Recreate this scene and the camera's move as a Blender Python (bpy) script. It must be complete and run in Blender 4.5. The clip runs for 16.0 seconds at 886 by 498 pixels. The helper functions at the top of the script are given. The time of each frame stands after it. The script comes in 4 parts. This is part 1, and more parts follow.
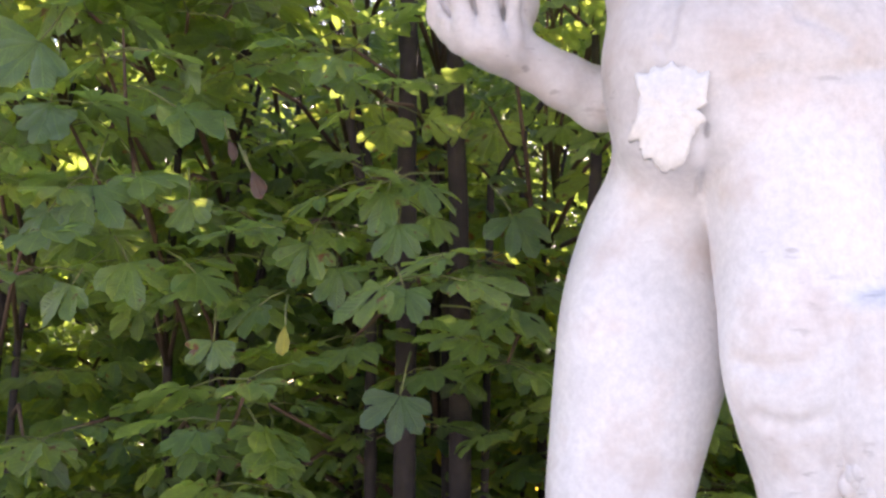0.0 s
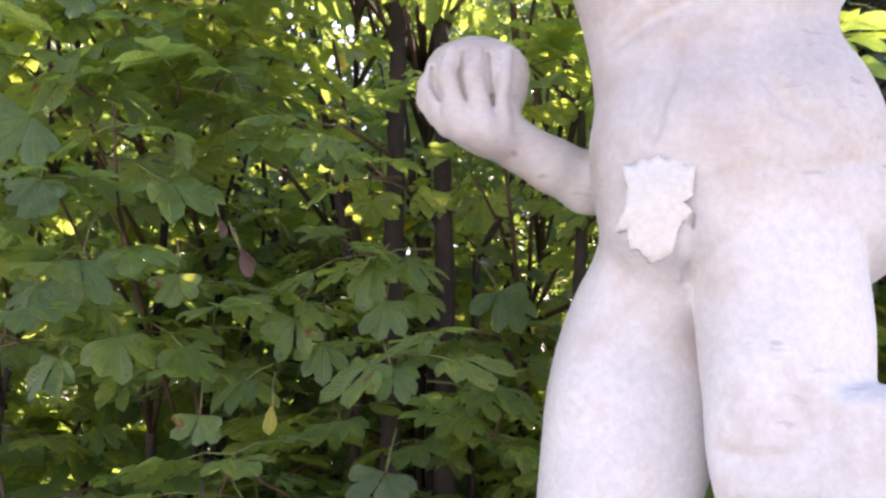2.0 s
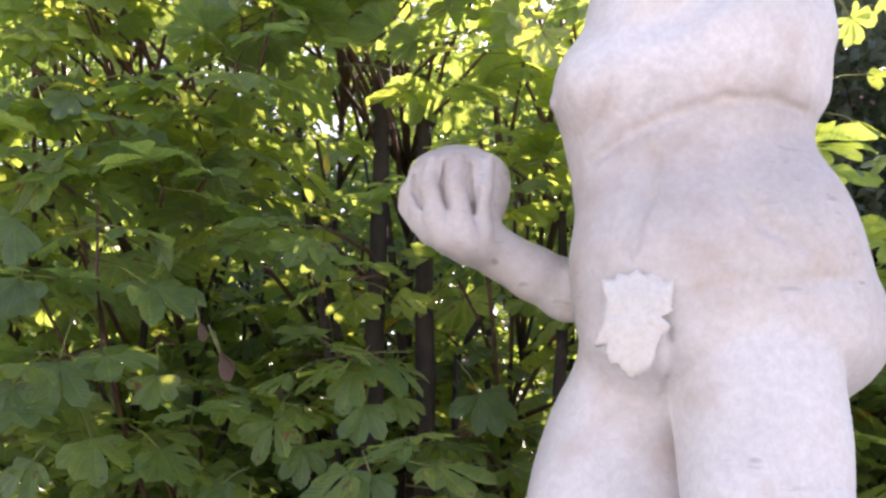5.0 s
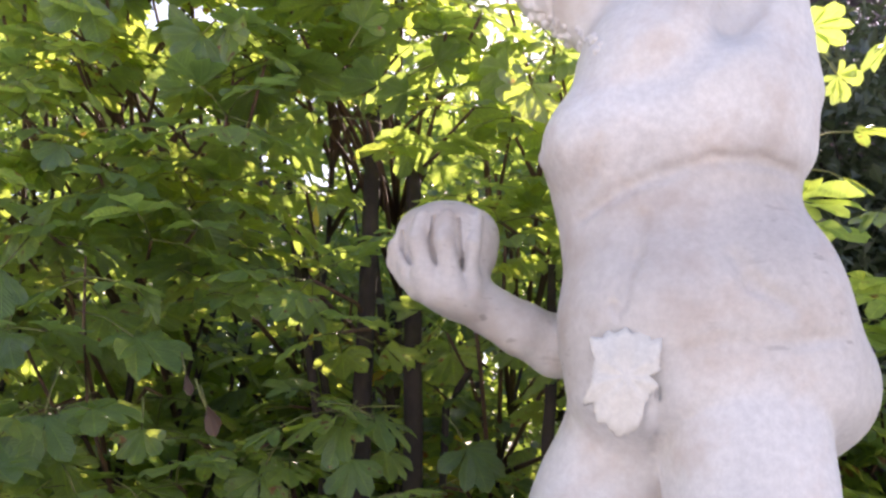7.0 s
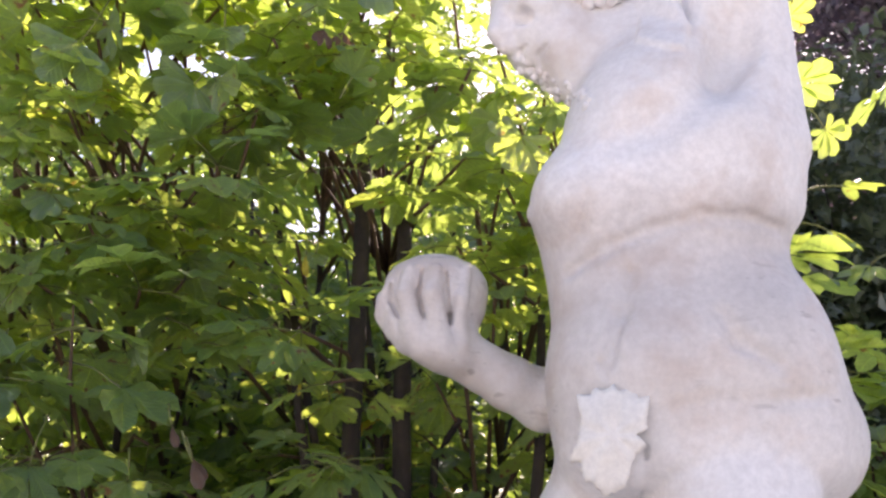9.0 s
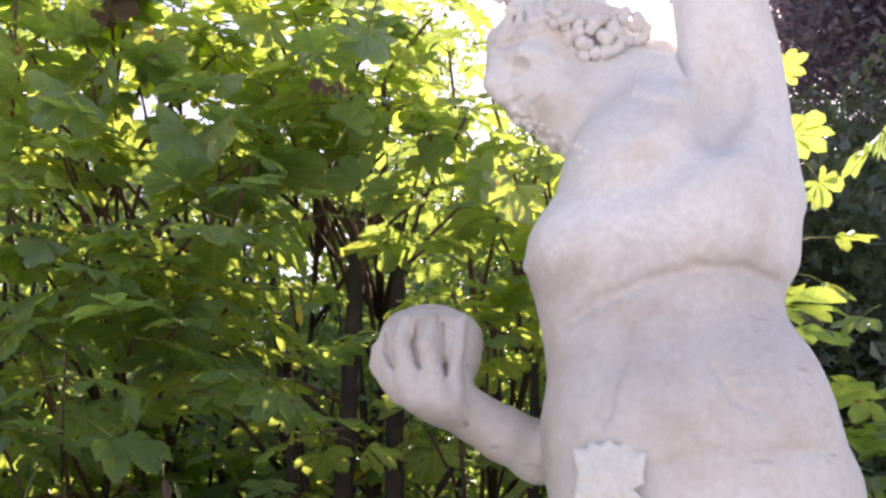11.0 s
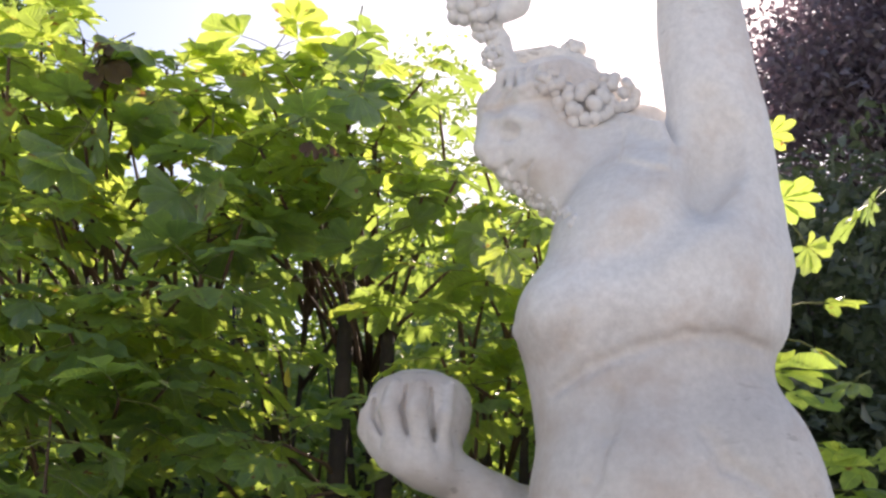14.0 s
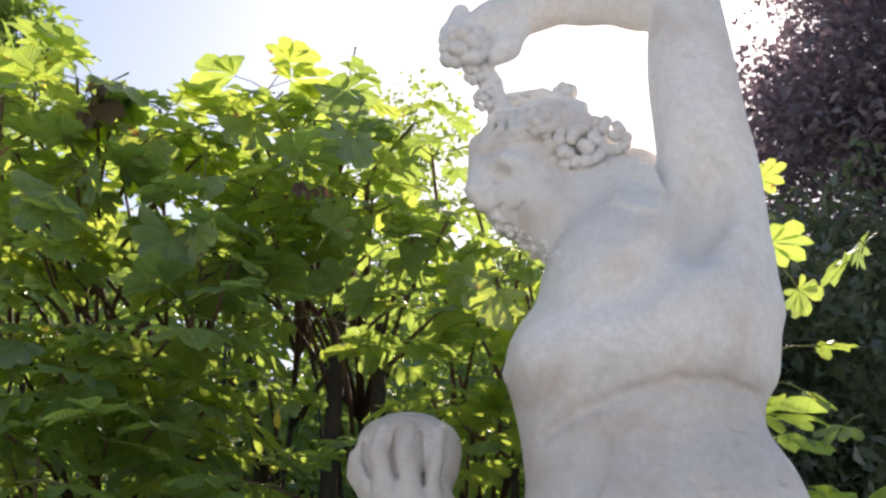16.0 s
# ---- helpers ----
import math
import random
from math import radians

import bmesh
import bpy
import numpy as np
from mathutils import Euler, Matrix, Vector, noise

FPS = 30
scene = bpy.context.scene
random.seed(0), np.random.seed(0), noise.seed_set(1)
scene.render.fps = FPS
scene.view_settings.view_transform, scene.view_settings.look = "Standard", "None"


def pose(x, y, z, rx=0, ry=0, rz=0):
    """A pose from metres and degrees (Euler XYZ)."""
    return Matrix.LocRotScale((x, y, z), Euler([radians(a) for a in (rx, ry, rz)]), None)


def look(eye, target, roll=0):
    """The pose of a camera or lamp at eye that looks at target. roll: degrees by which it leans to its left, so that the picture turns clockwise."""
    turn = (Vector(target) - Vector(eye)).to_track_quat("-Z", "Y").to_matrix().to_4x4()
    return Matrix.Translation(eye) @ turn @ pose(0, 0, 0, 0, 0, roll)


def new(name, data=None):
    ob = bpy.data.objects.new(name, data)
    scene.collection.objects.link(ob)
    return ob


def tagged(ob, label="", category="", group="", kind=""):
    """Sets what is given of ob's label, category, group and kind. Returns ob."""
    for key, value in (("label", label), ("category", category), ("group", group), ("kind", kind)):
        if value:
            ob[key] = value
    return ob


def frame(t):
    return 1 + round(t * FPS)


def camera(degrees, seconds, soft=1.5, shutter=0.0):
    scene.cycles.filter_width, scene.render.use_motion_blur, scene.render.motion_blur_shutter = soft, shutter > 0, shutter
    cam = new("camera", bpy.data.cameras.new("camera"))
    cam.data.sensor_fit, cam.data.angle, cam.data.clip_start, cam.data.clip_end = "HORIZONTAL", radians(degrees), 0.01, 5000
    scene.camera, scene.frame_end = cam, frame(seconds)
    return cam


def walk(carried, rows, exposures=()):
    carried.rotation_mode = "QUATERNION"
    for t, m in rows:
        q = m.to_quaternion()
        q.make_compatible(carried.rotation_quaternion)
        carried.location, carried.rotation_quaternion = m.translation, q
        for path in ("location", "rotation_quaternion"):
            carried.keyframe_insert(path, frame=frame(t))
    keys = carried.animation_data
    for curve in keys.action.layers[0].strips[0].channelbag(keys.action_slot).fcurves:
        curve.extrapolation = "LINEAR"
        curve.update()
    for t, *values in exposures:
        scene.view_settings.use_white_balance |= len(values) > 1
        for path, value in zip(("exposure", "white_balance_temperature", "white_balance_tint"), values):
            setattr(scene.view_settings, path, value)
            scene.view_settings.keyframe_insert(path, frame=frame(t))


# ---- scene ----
cam = camera(42.1, 16.0, soft=2.6)
PATH = [
    (0, (0.119, 0.136, 1.482), (-0.009, 2.115, 1.744), 0.6),
    (0.5, (0.113, 0.131, 1.493), (-0.004, 2.108, 1.773), 0.7),
    (1, (0.109, 0.123, 1.507), (0.003, 2.098, 1.803), 0.8),
    (1.5, (0.108, 0.12, 1.525), (0.008, 2.093, 1.836), 0.9),
    (2, (0.107, 0.113, 1.543), (0.014, 2.084, 1.869), 1.0),
    (2.5, (0.103, 0.108, 1.558), (0.018, 2.076, 1.9), 1.0),
    (3, (0.102, 0.105, 1.568), (0.024, 2.07, 1.93), 1.2),
    (3.5, (0.108, 0.1, 1.58), (0.03, 2.063, 1.959), 1.2),
    (4, (0.109, 0.101, 1.583), (0.035, 2.058, 1.989), 1.3),
    (6.5, (0.116, 0.095, 1.608), (0.058, 2.031, 2.109), 1.6),
    (7, (0.115, 0.096, 1.61), (0.062, 2.026, 2.132), 1.7),
    (7.5, (0.118, 0.093, 1.618), (0.067, 2.02, 2.153), 1.8),
    (8, (0.12, 0.092, 1.624), (0.071, 2.014, 2.175), 1.9),
    (8.5, (0.122, 0.091, 1.627), (0.075, 2.008, 2.197), 2.0),
    (9, (0.124, 0.089, 1.635), (0.078, 2.002, 2.217), 2.0),
    (11.5, (0.111, 0.084, 1.654), (0.086, 1.971, 2.316), 2.2),
    (12, (0.115, 0.084, 1.657), (0.088, 1.966, 2.333), 2.3),
    (12.5, (0.113, 0.082, 1.662), (0.09, 1.959, 2.351), 2.3),
    (13, (0.112, 0.08, 1.665), (0.093, 1.952, 2.369), 2.3),
    (13.5, (0.115, 0.08, 1.667), (0.096, 1.946, 2.386), 2.4),
    (14, (0.115, 0.082, 1.666), (0.099, 1.942, 2.402), 2.4),
    (14.5, (0.117, 0.079, 1.672), (0.102, 1.935, 2.418), 2.5),
    (15, (0.117, 0.08, 1.673), (0.105, 1.929, 2.434), 2.5),
    (15.5, (0.122, 0.077, 1.679), (0.108, 1.922, 2.451), 2.6),
    (16, (0.12, 0.075, 1.681), (0.111, 1.914, 2.468), 2.6),
]
EXPOSURES = [(0, 1.85, 7250, 33), (3.5, 1.67, 7300, 33), (7, 1.42, 7300, 31), (9, 1.38, 7400, 31), (12.5, 1.07, 7400, 26), (16, 0.68, 7250, 17)]
walk(cam, [(t, look(eye, target, roll)) for t, eye, target, roll in PATH], EXPOSURES)

# ---- light ----
SUN_UP, SUN_TURN = 38.0, 13.0       # elevation; degrees to the right of straight ahead
world = bpy.data.worlds.new("sky")
scene.world = world
world.use_nodes = True
wn = world.node_tree
sky = wn.nodes.new("ShaderNodeTexSky")
sky.sky_type = "NISHITA"
sky.sun_disc = False
sky.dust_density = 0.7
sky.sun_elevation = radians(SUN_UP)
sky.sun_rotation = radians(SUN_TURN)
wn.links.new(sky.outputs[0], wn.nodes["Background"].inputs[0])
wn.nodes["Background"].inputs[1].default_value = 0.125
sun = new("sun", bpy.data.lights.new("sun", "SUN"))
sun.data.energy = 5.0
sun.data.angle = radians(0.6)
sun.data.color = (1.0, 0.94, 0.84)
e, a = radians(SUN_UP), radians(SUN_TURN)
toward = Vector((math.sin(a) * math.cos(e), math.cos(a) * math.cos(e), math.sin(e)))
sun.matrix_world = look(toward * 30, (0, 0, 0))


# ---- materials ----
def material(name):
    m = bpy.data.materials.new(name)
    m.use_nodes = True
    m.node_tree.nodes.clear()
    return m, m.node_tree.nodes, m.node_tree.links


def ramp(nodes, stops):
    r = nodes.new("ShaderNodeValToRGB")
    el = r.color_ramp.elements
    for i, (p, c) in enumerate(stops):
        x = el[i] if i < 2 else el.new(p)
        x.position, x.color = p, (*c, 1)
    return r


def noise_tex(nodes, links, scale, detail=4.0, rough=0.6, kind="Object"):
    co = nodes.new("ShaderNodeTexCoord")
    n = nodes.new("ShaderNodeTexNoise")
    n.inputs["Scale"].default_value, n.inputs["Detail"].default_value = scale, detail
    n.inputs["Roughness"].default_value = rough
    links.new(co.outputs[kind], n.inputs["Vector"])
    return n


def mixed(nodes, links, kind, fac, a, b):
    m = nodes.new("ShaderNodeMixRGB")
    m.blend_type = kind
    for sock, v in ((m.inputs[0], fac), (m.inputs[1], a), (m.inputs[2], b)):
        if hasattr(v, "is_output"):
            links.new(v, sock)
        else:
            sock.default_value = v if isinstance(v, float) else (*v, 1)
    return m.outputs[0]


def surface(name, stops, scale, rough=0.7, fine=60.0, bump=0.3, dist=0.002, stain=None):
    m, n, l = material(name)
    out = n.new("ShaderNodeOutputMaterial")
    b = n.new("ShaderNodeBsdfPrincipled")
    l.new(b.outputs[0], out.inputs[0])
    big = noise_tex(n, l, scale, 6)
    small = noise_tex(n, l, fine, 5, 0.7)
    r = ramp(n, stops)
    l.new(big.outputs[0], r.inputs[0])
    g = ramp(n, [(0.35, (0.8, 0.8, 0.8)), (0.65, (1, 1, 1))])
    l.new(small.outputs[0], g.inputs[0])
    colour = mixed(n, l, "MULTIPLY", 0.7, r.outputs[0], g.outputs[0])
    if stain:
        s = noise_tex(n, l, stain[0], 8, 0.65)
        sr = ramp(n, [(stain[1], (0, 0, 0)), (stain[2], (1, 1, 1))])
        l.new(s.outputs[0], sr.inputs[0])
        colour = mixed(n, l, "MIX", sr.outputs[0], colour, stain[3])
    l.new(colour, b.inputs["Base Color"])
    b.inputs["Roughness"].default_value = rough
    bp = n.new("ShaderNodeBump")
    bp.inputs["Strength"].default_value, bp.inputs["Distance"].default_value = bump, dist
    l.new(small.outputs[0], bp.inputs["Height"])
    l.new(bp.outputs[0], b.inputs["Normal"])
    return m


def leaf_material(name, tones, glow, blotch=0.0, gloss=0.25):
    """Thin leaves: reflect, let light through, and shine a little; veins run out from the midrib."""
    m, n, l = material(name)
    out = n.new("ShaderNodeOutputMaterial")
    info = n.new("ShaderNodeObjectInfo")
    geo = n.new("ShaderNodeNewGeometry")
    add = n.new("ShaderNodeMath")
    add.operation = "ADD"
    l.new(info.outputs["Random"], add.inputs[0])
    l.new(geo.outputs["Random Per Island"], add.inputs[1])
    half = n.new("ShaderNodeMath")
    half.operation = "MULTIPLY"
    half.inputs[1].default_value = 0.5
    l.new(add.outputs[0], half.inputs[0])
    r = ramp(n, tones)
    l.new(half.outputs[0], r.inputs[0])
    uv = n.new("ShaderNodeUVMap")
    sep = n.new("ShaderNodeSeparateXYZ")
    l.new(uv.outputs[0], sep.inputs[0])

    def op(kind, a, b=None):
        x = n.new("ShaderNodeMath")
        x.operation = kind
        for sock, v in zip(x.inputs, (a, b)):
            if v is not None:
                if isinstance(v, float):
                    sock.default_value = v
                else:
                    l.new(v, sock)
        return x.outputs[0]

    across = op("ABSOLUTE", op("MULTIPLY_ADD", sep.outputs[0], 2.0))
    n_ma = across.node.inputs[0].links[0].from_node
    n_ma.inputs[2].default_value = -1.0
    phase = op("SUBTRACT", op("MULTIPLY", sep.outputs[1], 62.0), op("MULTIPLY", across, 14.0))
    vein = op("POWER", op("ABSOLUTE", op("SINE", op("MULTIPLY", phase, 0.5))), 0.35)
    mid = op("MINIMUM", op("MULTIPLY", across, 9.0), 1.0)
    relief = op("MULTIPLY", vein, mid)
    shade = ramp(n, [(0.0, (1.35, 1.3, 1.1)), (0.75, (0.95, 0.95, 0.95))])
    l.new(relief, shade.inputs[0])
    colour = mixed(n, l, "MULTIPLY", 1.0, r.outputs[0], shade.outputs[0])
    mott = noise_tex(n, l, 35, 4)
    mr = ramp(n, [(0.35, (0.75, 0.75, 0.7)), (0.7, (1.1, 1.1, 1.0))])
    l.new(mott.outputs[0], mr.inputs[0])
    colour = mixed(n, l, "MULTIPLY", 0.8, colour, mr.outputs[0])
    # glow multiplies the transmitted colour, raised to brighten backlit leaves
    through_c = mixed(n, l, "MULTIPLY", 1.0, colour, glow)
    if blotch:
        s = noise_tex(n, l, 28, 3, 0.5)
        lift = op("ADD", s.outputs[0], op("MULTIPLY", op("SUBTRACT", info.outputs["Random"], 0.5), 0.16))
        br = ramp(n, [(blotch, (0, 0, 0)), (blotch + 0.05, (1, 1, 1))])
        l.new(lift, br.inputs[0])
        colour = mixed(n, l, "MIX", br.outputs[0], colour, (0.16, 0.075, 0.03))
        through_c = mixed(n, l, "MIX", br.outputs[0], through_c, (0.22, 0.09, 0.02))
    bp = n.new("ShaderNodeBump")
    bp.inputs["Strength"].default_value, bp.inputs["Distance"].default_value = 0.6, 0.002
    l.new(relief, bp.inputs["Height"])
    d, t, g = n.new("ShaderNodeBsdfDiffuse"), n.new("ShaderNodeBsdfTranslucent"), n.new("ShaderNodeBsdfGlossy")
    l.new(colour, d.inputs[0])
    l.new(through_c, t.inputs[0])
    g.inputs[0].default_value = (1, 1, 1, 1)
    g.inputs["Roughness"].default_value = 0.42
    for x in (d, t, g):
        l.new(bp.outputs[0], x.inputs["Normal"])
    body = n.new("ShaderNodeAddShader")
    l.new(d.outputs[0], body.inputs[0])
    l.new(t.outputs[0], body.inputs[1])
    fr = n.new("ShaderNodeFresnel")
    fr.inputs[0].default_value = 1.45
    fk = op("MULTIPLY", fr.outputs[0], gloss * 4)
    fk = op("MINIMUM", fk, 0.11)
    mx = n.new("ShaderNodeMixShader")
    l.new(fk, mx.inputs[0])
    l.new(body.outputs[0], mx.inputs[1])
    l.new(g.outputs[0], mx.inputs[2])
    l.new(mx.outputs[0], out.inputs[0])
    return m


def weathered_stone():
    """White stone with grey weather patches, fine pits and short level scratches."""
    m = surface("white_stone", [(0.3, (0.76, 0.735, 0.715)), (0.7, (0.86, 0.84, 0.825))], 5.0, 0.62, 90, 0.22, 0.0015, (4.5, 0.5, 0.75, (0.58, 0.555, 0.54)))
    n, l = m.node_tree.nodes, m.node_tree.links
    b = next(x for x in n if x.type == "BSDF_PRINCIPLED")
    old = b.inputs["Base Color"].links[0].from_socket
    co = n.new("ShaderNodeTexCoord")
    mp = n.new("ShaderNodeMapping")
    mp.inputs["Scale"].default_value = (22, 22, 70)
    l.new(co.outputs["Object"], mp.inputs[0])
    t = n.new("ShaderNodeTexNoise")
    t.inputs["Scale"].default_value, t.inputs["Detail"].default_value = 1.0, 3.0
    l.new(mp.outputs[0], t.inputs["Vector"])
    pits = ramp(n, [(0.63, (0, 0, 0)), (0.69, (1, 1, 1))])
    l.new(t.outputs[0], pits.inputs[0])
    where = noise_tex(n, l, 3.5, 3)
    mask = ramp(n, [(0.5, (0, 0, 0)), (0.64, (0.7, 0.7, 0.7))])
    l.new(where.outputs[0], mask.inputs[0])
    both = mixed(n, l, "MULTIPLY", 1.0, pits.outputs[0], mask.outputs[0])
    pitted = mixed(n, l, "MIX", both, old, (0.36, 0.33, 0.31))
    # small dark chips
    cell = n.new("ShaderNodeMapping")
    cell.inputs["Scale"].default_value = (26, 26, 60)
    l.new(co.outputs["Object"], cell.inputs[0])
    vor = n.new("ShaderNodeTexVoronoi")
    vor.inputs["Scale"].default_value = 1.0
    l.new(cell.outputs[0], vor.inputs["Vector"])
    chip = ramp(n, [(0.05, (0.6, 0.6, 0.6)), (0.12, (0, 0, 0))])
    l.new(vor.outputs["Distance"], chip.inputs[0])
    spots = mixed(n, l, "MULTIPLY", 1.0, chip.outputs[0], mask.outputs[0])
    pitted = mixed(n, l, "MIX", spots, pitted, (0.3, 0.27, 0.26))
    # warm and cool tints of old weathering
    tint = noise_tex(n, l, 9.0, 4, 0.6)
    hue = ramp(n, [(0.36, (0.93, 0.94, 0.95)), (0.5, (1, 1, 1)), (0.66, (0.97, 0.9, 0.85))])
    l.new(tint.outputs[0], hue.inputs[0])
    pitted = mixed(n, l, "MULTIPLY", 0.8, pitted, hue.outputs[0])
    # grey-brown stain band across the belly, with shade under the ribs put in its colour
    sep = n.new("ShaderNodeSeparateXYZ")
    l.new(co.outputs["Object"], sep.inputs[0])
    blot = noise_tex(n, l, 7.0, 6, 0.65)
    lift = n.new("ShaderNodeMath")
    lift.operation = "MULTIPLY_ADD"
    l.new(blot.outputs[0], lift.inputs[0])
    lift.inputs[1].default_value = 0.22
    l.new(sep.outputs[2], lift.inputs[2])
    unit = n.new("ShaderNodeMapRange")
    unit.inputs[1].default_value, unit.inputs[2].default_value = 1.9, 2.5
    l.new(lift.outputs[0], unit.inputs[0])
    belt = ramp(n, [(0.0, (1, 1, 1)), (0.16, (0.87, 0.845, 0.82)), (0.56, (0.75, 0.725, 0.71)), (0.66, (1, 1, 1))])
    l.new(unit.outputs[0], belt.inputs[0])
    l.new(mixed(n, l, "MULTIPLY", 1.0, pitted, belt.outputs[0]), b.inputs["Base Color"])
    return m


MARBLE = weathered_stone()
PLASTER = surface("fresh_plaster", [(0.3, (0.78, 0.75, 0.69)), (0.7, (0.85, 0.82, 0.76))], 9.0, 0.8, 120, 0.3, 0.001)
PLINTH = surface("plinth_stone", [(0.3, (0.42, 0.4, 0.37)), (0.7, (0.55, 0.53, 0.5))], 6.0, 0.8, 70, 0.5, 0.003)
# unseen ground, kept pale so that it throws light up at the statue
BOUNCE_GRAVEL = surface("pale_bounce_gravel", [(0.3, (0.56, 0.52, 0.46)), (0.7, (0.68, 0.64, 0.58))], 1.2, 0.9, 45, 0.9, 0.01)
BARK = surface("bark", [(0.3, (0.024, 0.018, 0.017)), (0.7, (0.062, 0.046, 0.042))], 14.0, 0.9, 60, 0.9, 0.006)
TWIG = surface("twig", [(0.3, (0.09, 0.05, 0.035)), (0.7, (0.16, 0.095, 0.06))], 20.0, 0.8, 90, 0.5, 0.002)
# last triple boosts transmitted colour for brightness, past one on the palest tone
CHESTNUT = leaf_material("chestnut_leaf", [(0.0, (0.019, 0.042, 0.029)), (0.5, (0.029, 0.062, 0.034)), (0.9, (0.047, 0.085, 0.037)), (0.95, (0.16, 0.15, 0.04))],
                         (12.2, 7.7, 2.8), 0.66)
DRY = leaf_material("dry_leaf", [(0.0, (0.045, 0.026, 0.02)), (1.0, (0.1, 0.055, 0.035))], (0.8, 0.7, 0.6))
YELLOW = leaf_material("yellow_leaf", [(0.0, (0.2, 0.2, 0.03)), (1.0, (0.26, 0.22, 0.04))], (2.0, 1.8, 0.8))
SMALL_LEAF = leaf_material("shrub_leaf", [(0.0, (0.036, 0.075, 0.035)), (1.0, (0.066, 0.115, 0.045))], (4.8, 3.6, 1.5))
# darker leaf colour; on the right-hand shrubs it stands for shade
DARK_LEAF = leaf_material("dark_tree_leaf", [(0.0, (0.035, 0.05, 0.03)), (1.0, (0.06, 0.075, 0.04))], (1.6, 1.6, 1.2))
# purple in this leaf colour stands in for lens flare on the right
FLARE_LEAF = leaf_material("flare_tinted_leaf", [(0.0, (0.04, 0.034, 0.044)), (1.0, (0.075, 0.062, 0.078))], (1.8, 1.5, 1.7), 0.0, 0.5)


# ---- mesh helpers ----
def mesh_of(name, verts, faces, mats, smooth=True, slots=None, uvs=None):
    me = bpy.data.meshes.new(name)
    me.from_pydata(verts, [], faces)
    for m in mats:
        me.materials.append(m)
    if smooth:
        me.polygons.foreach_set("use_smooth", [True] * len(me.polygons))
    if slots is not None:
        me.polygons.foreach_set("material_index", slots)
    if uvs is not None:
        layer = me.uv_layers.new(name="UVMap")
        idx = np.empty(len(me.loops), dtype=np.int32)
        me.loops.foreach_get("vertex_index", idx)
        layer.data.foreach_set("uv", np.asarray(uvs, dtype=np.float32)[idx].ravel())
    me.update()
    return me


def tube(points, radii, sides=8):
    """A bent tapering tube through points."""
    pts = [Vector(p) for p in points]
    verts, faces = [], []
    for i, p in enumerate(pts):
        d = (pts[min(i + 1, len(pts) - 1)] - pts[max(i - 1, 0)]).normalized()
        s = d.orthogonal().normalized() if abs(d.z) > 0.95 else d.cross(Vector((0, 0, 1))).normalized()
        q = d.cross(s)
        for k in range(sides):
            w = 2 * math.pi * k / sides
            verts.append(tuple(p + (s * math.cos(w) + q * math.sin(w)) * radii[i]))
    for i in range(len(pts) - 1):
        for k in range(sides):
            a, b = i * sides + k, i * sides + (k + 1) % sides
            faces.append((a, b, b + sides, a + sides))
    faces.append(tuple(range(sides))[::-1])
    faces.append(tuple(range(len(verts) - sides, len(verts))))
    return verts, faces


def part(name, me, parent, label=""):
    ob = new(name, me)
    ob.parent = parent
    return tagged(ob, label)


# ---- ground ----
def garden_ground():
    """Unseen ground: gravel before the statue, kept pale to bounce light on it; dark soil with litter behind it, added
    to dim the hedge, with an uneven edge.
    """
    m = BOUNCE_GRAVEL
    n, l = m.node_tree.nodes, m.node_tree.links
    b = next(x for x in n if x.type == "BSDF_PRINCIPLED")
    old = b.inputs["Base Color"].links[0].from_socket
    co = n.new("ShaderNodeTexCoord")
    sep = n.new("ShaderNodeSeparateXYZ")
    l.new(co.outputs["Object"], sep.inputs[0])
    edge = noise_tex(n, l, 2.5, 4)
    lift = n.new("ShaderNodeMath")
    lift.operation = "MULTIPLY_ADD"
    l.new(edge.outputs[0], lift.inputs[0])
    lift.inputs[1].default_value = 0.3
    l.new(sep.outputs[1], lift.inputs[2])
    unit = n.new("ShaderNodeMapRange")
    unit.inputs[1].default_value, unit.inputs[2].default_value = 1.75, 1.85
    l.new(lift.outputs[0], unit.inputs[0])
    litter = noise_tex(n, l, 30, 5)
    soil = ramp(n, [(0.35, (0.035, 0.026, 0.02)), (0.7, (0.1, 0.075, 0.05))])
    l.new(litter.outputs[0], soil.inputs[0])
    l.new(mixed(n, l, "MIX", unit.outputs[0], old, soil.outputs[0]), b.inputs["Base Color"])
    return m


def ground():
    n = 60
    verts, faces = [], []
    for i in range(n + 1):
        for j in range(n + 1):
            u, v = i / n * 2 - 1, j / n * 2 - 1
            x, y = 400 * u * abs(u) ** 1.6, 400 * v * abs(v) ** 1.6
            verts.append((x, y, 0.03 * noise.noise((x * 0.6, y * 0.6, 0))))
    for i in range(n):
        for j in range(n):
            a = i * (n + 1) + j
            faces.append((a, a + n + 1, a + n + 2, a + 1))
    tagged(new("ground", mesh_of("ground", verts, faces, [garden_ground()])), "unseen ground: gravel kept pale to bounce light, dark bed added to dim the hedge", "ground", kind="structure")


ground()


# ---- statue: one body blended out of rounded forms ----
VOXEL = 0.0034


def smin(a, b, k):
    h = np.clip(0.5 + 0.5 * (b - a) / k, 0, 1)
    return b + (a - b) * h - k * h * (1 - h)


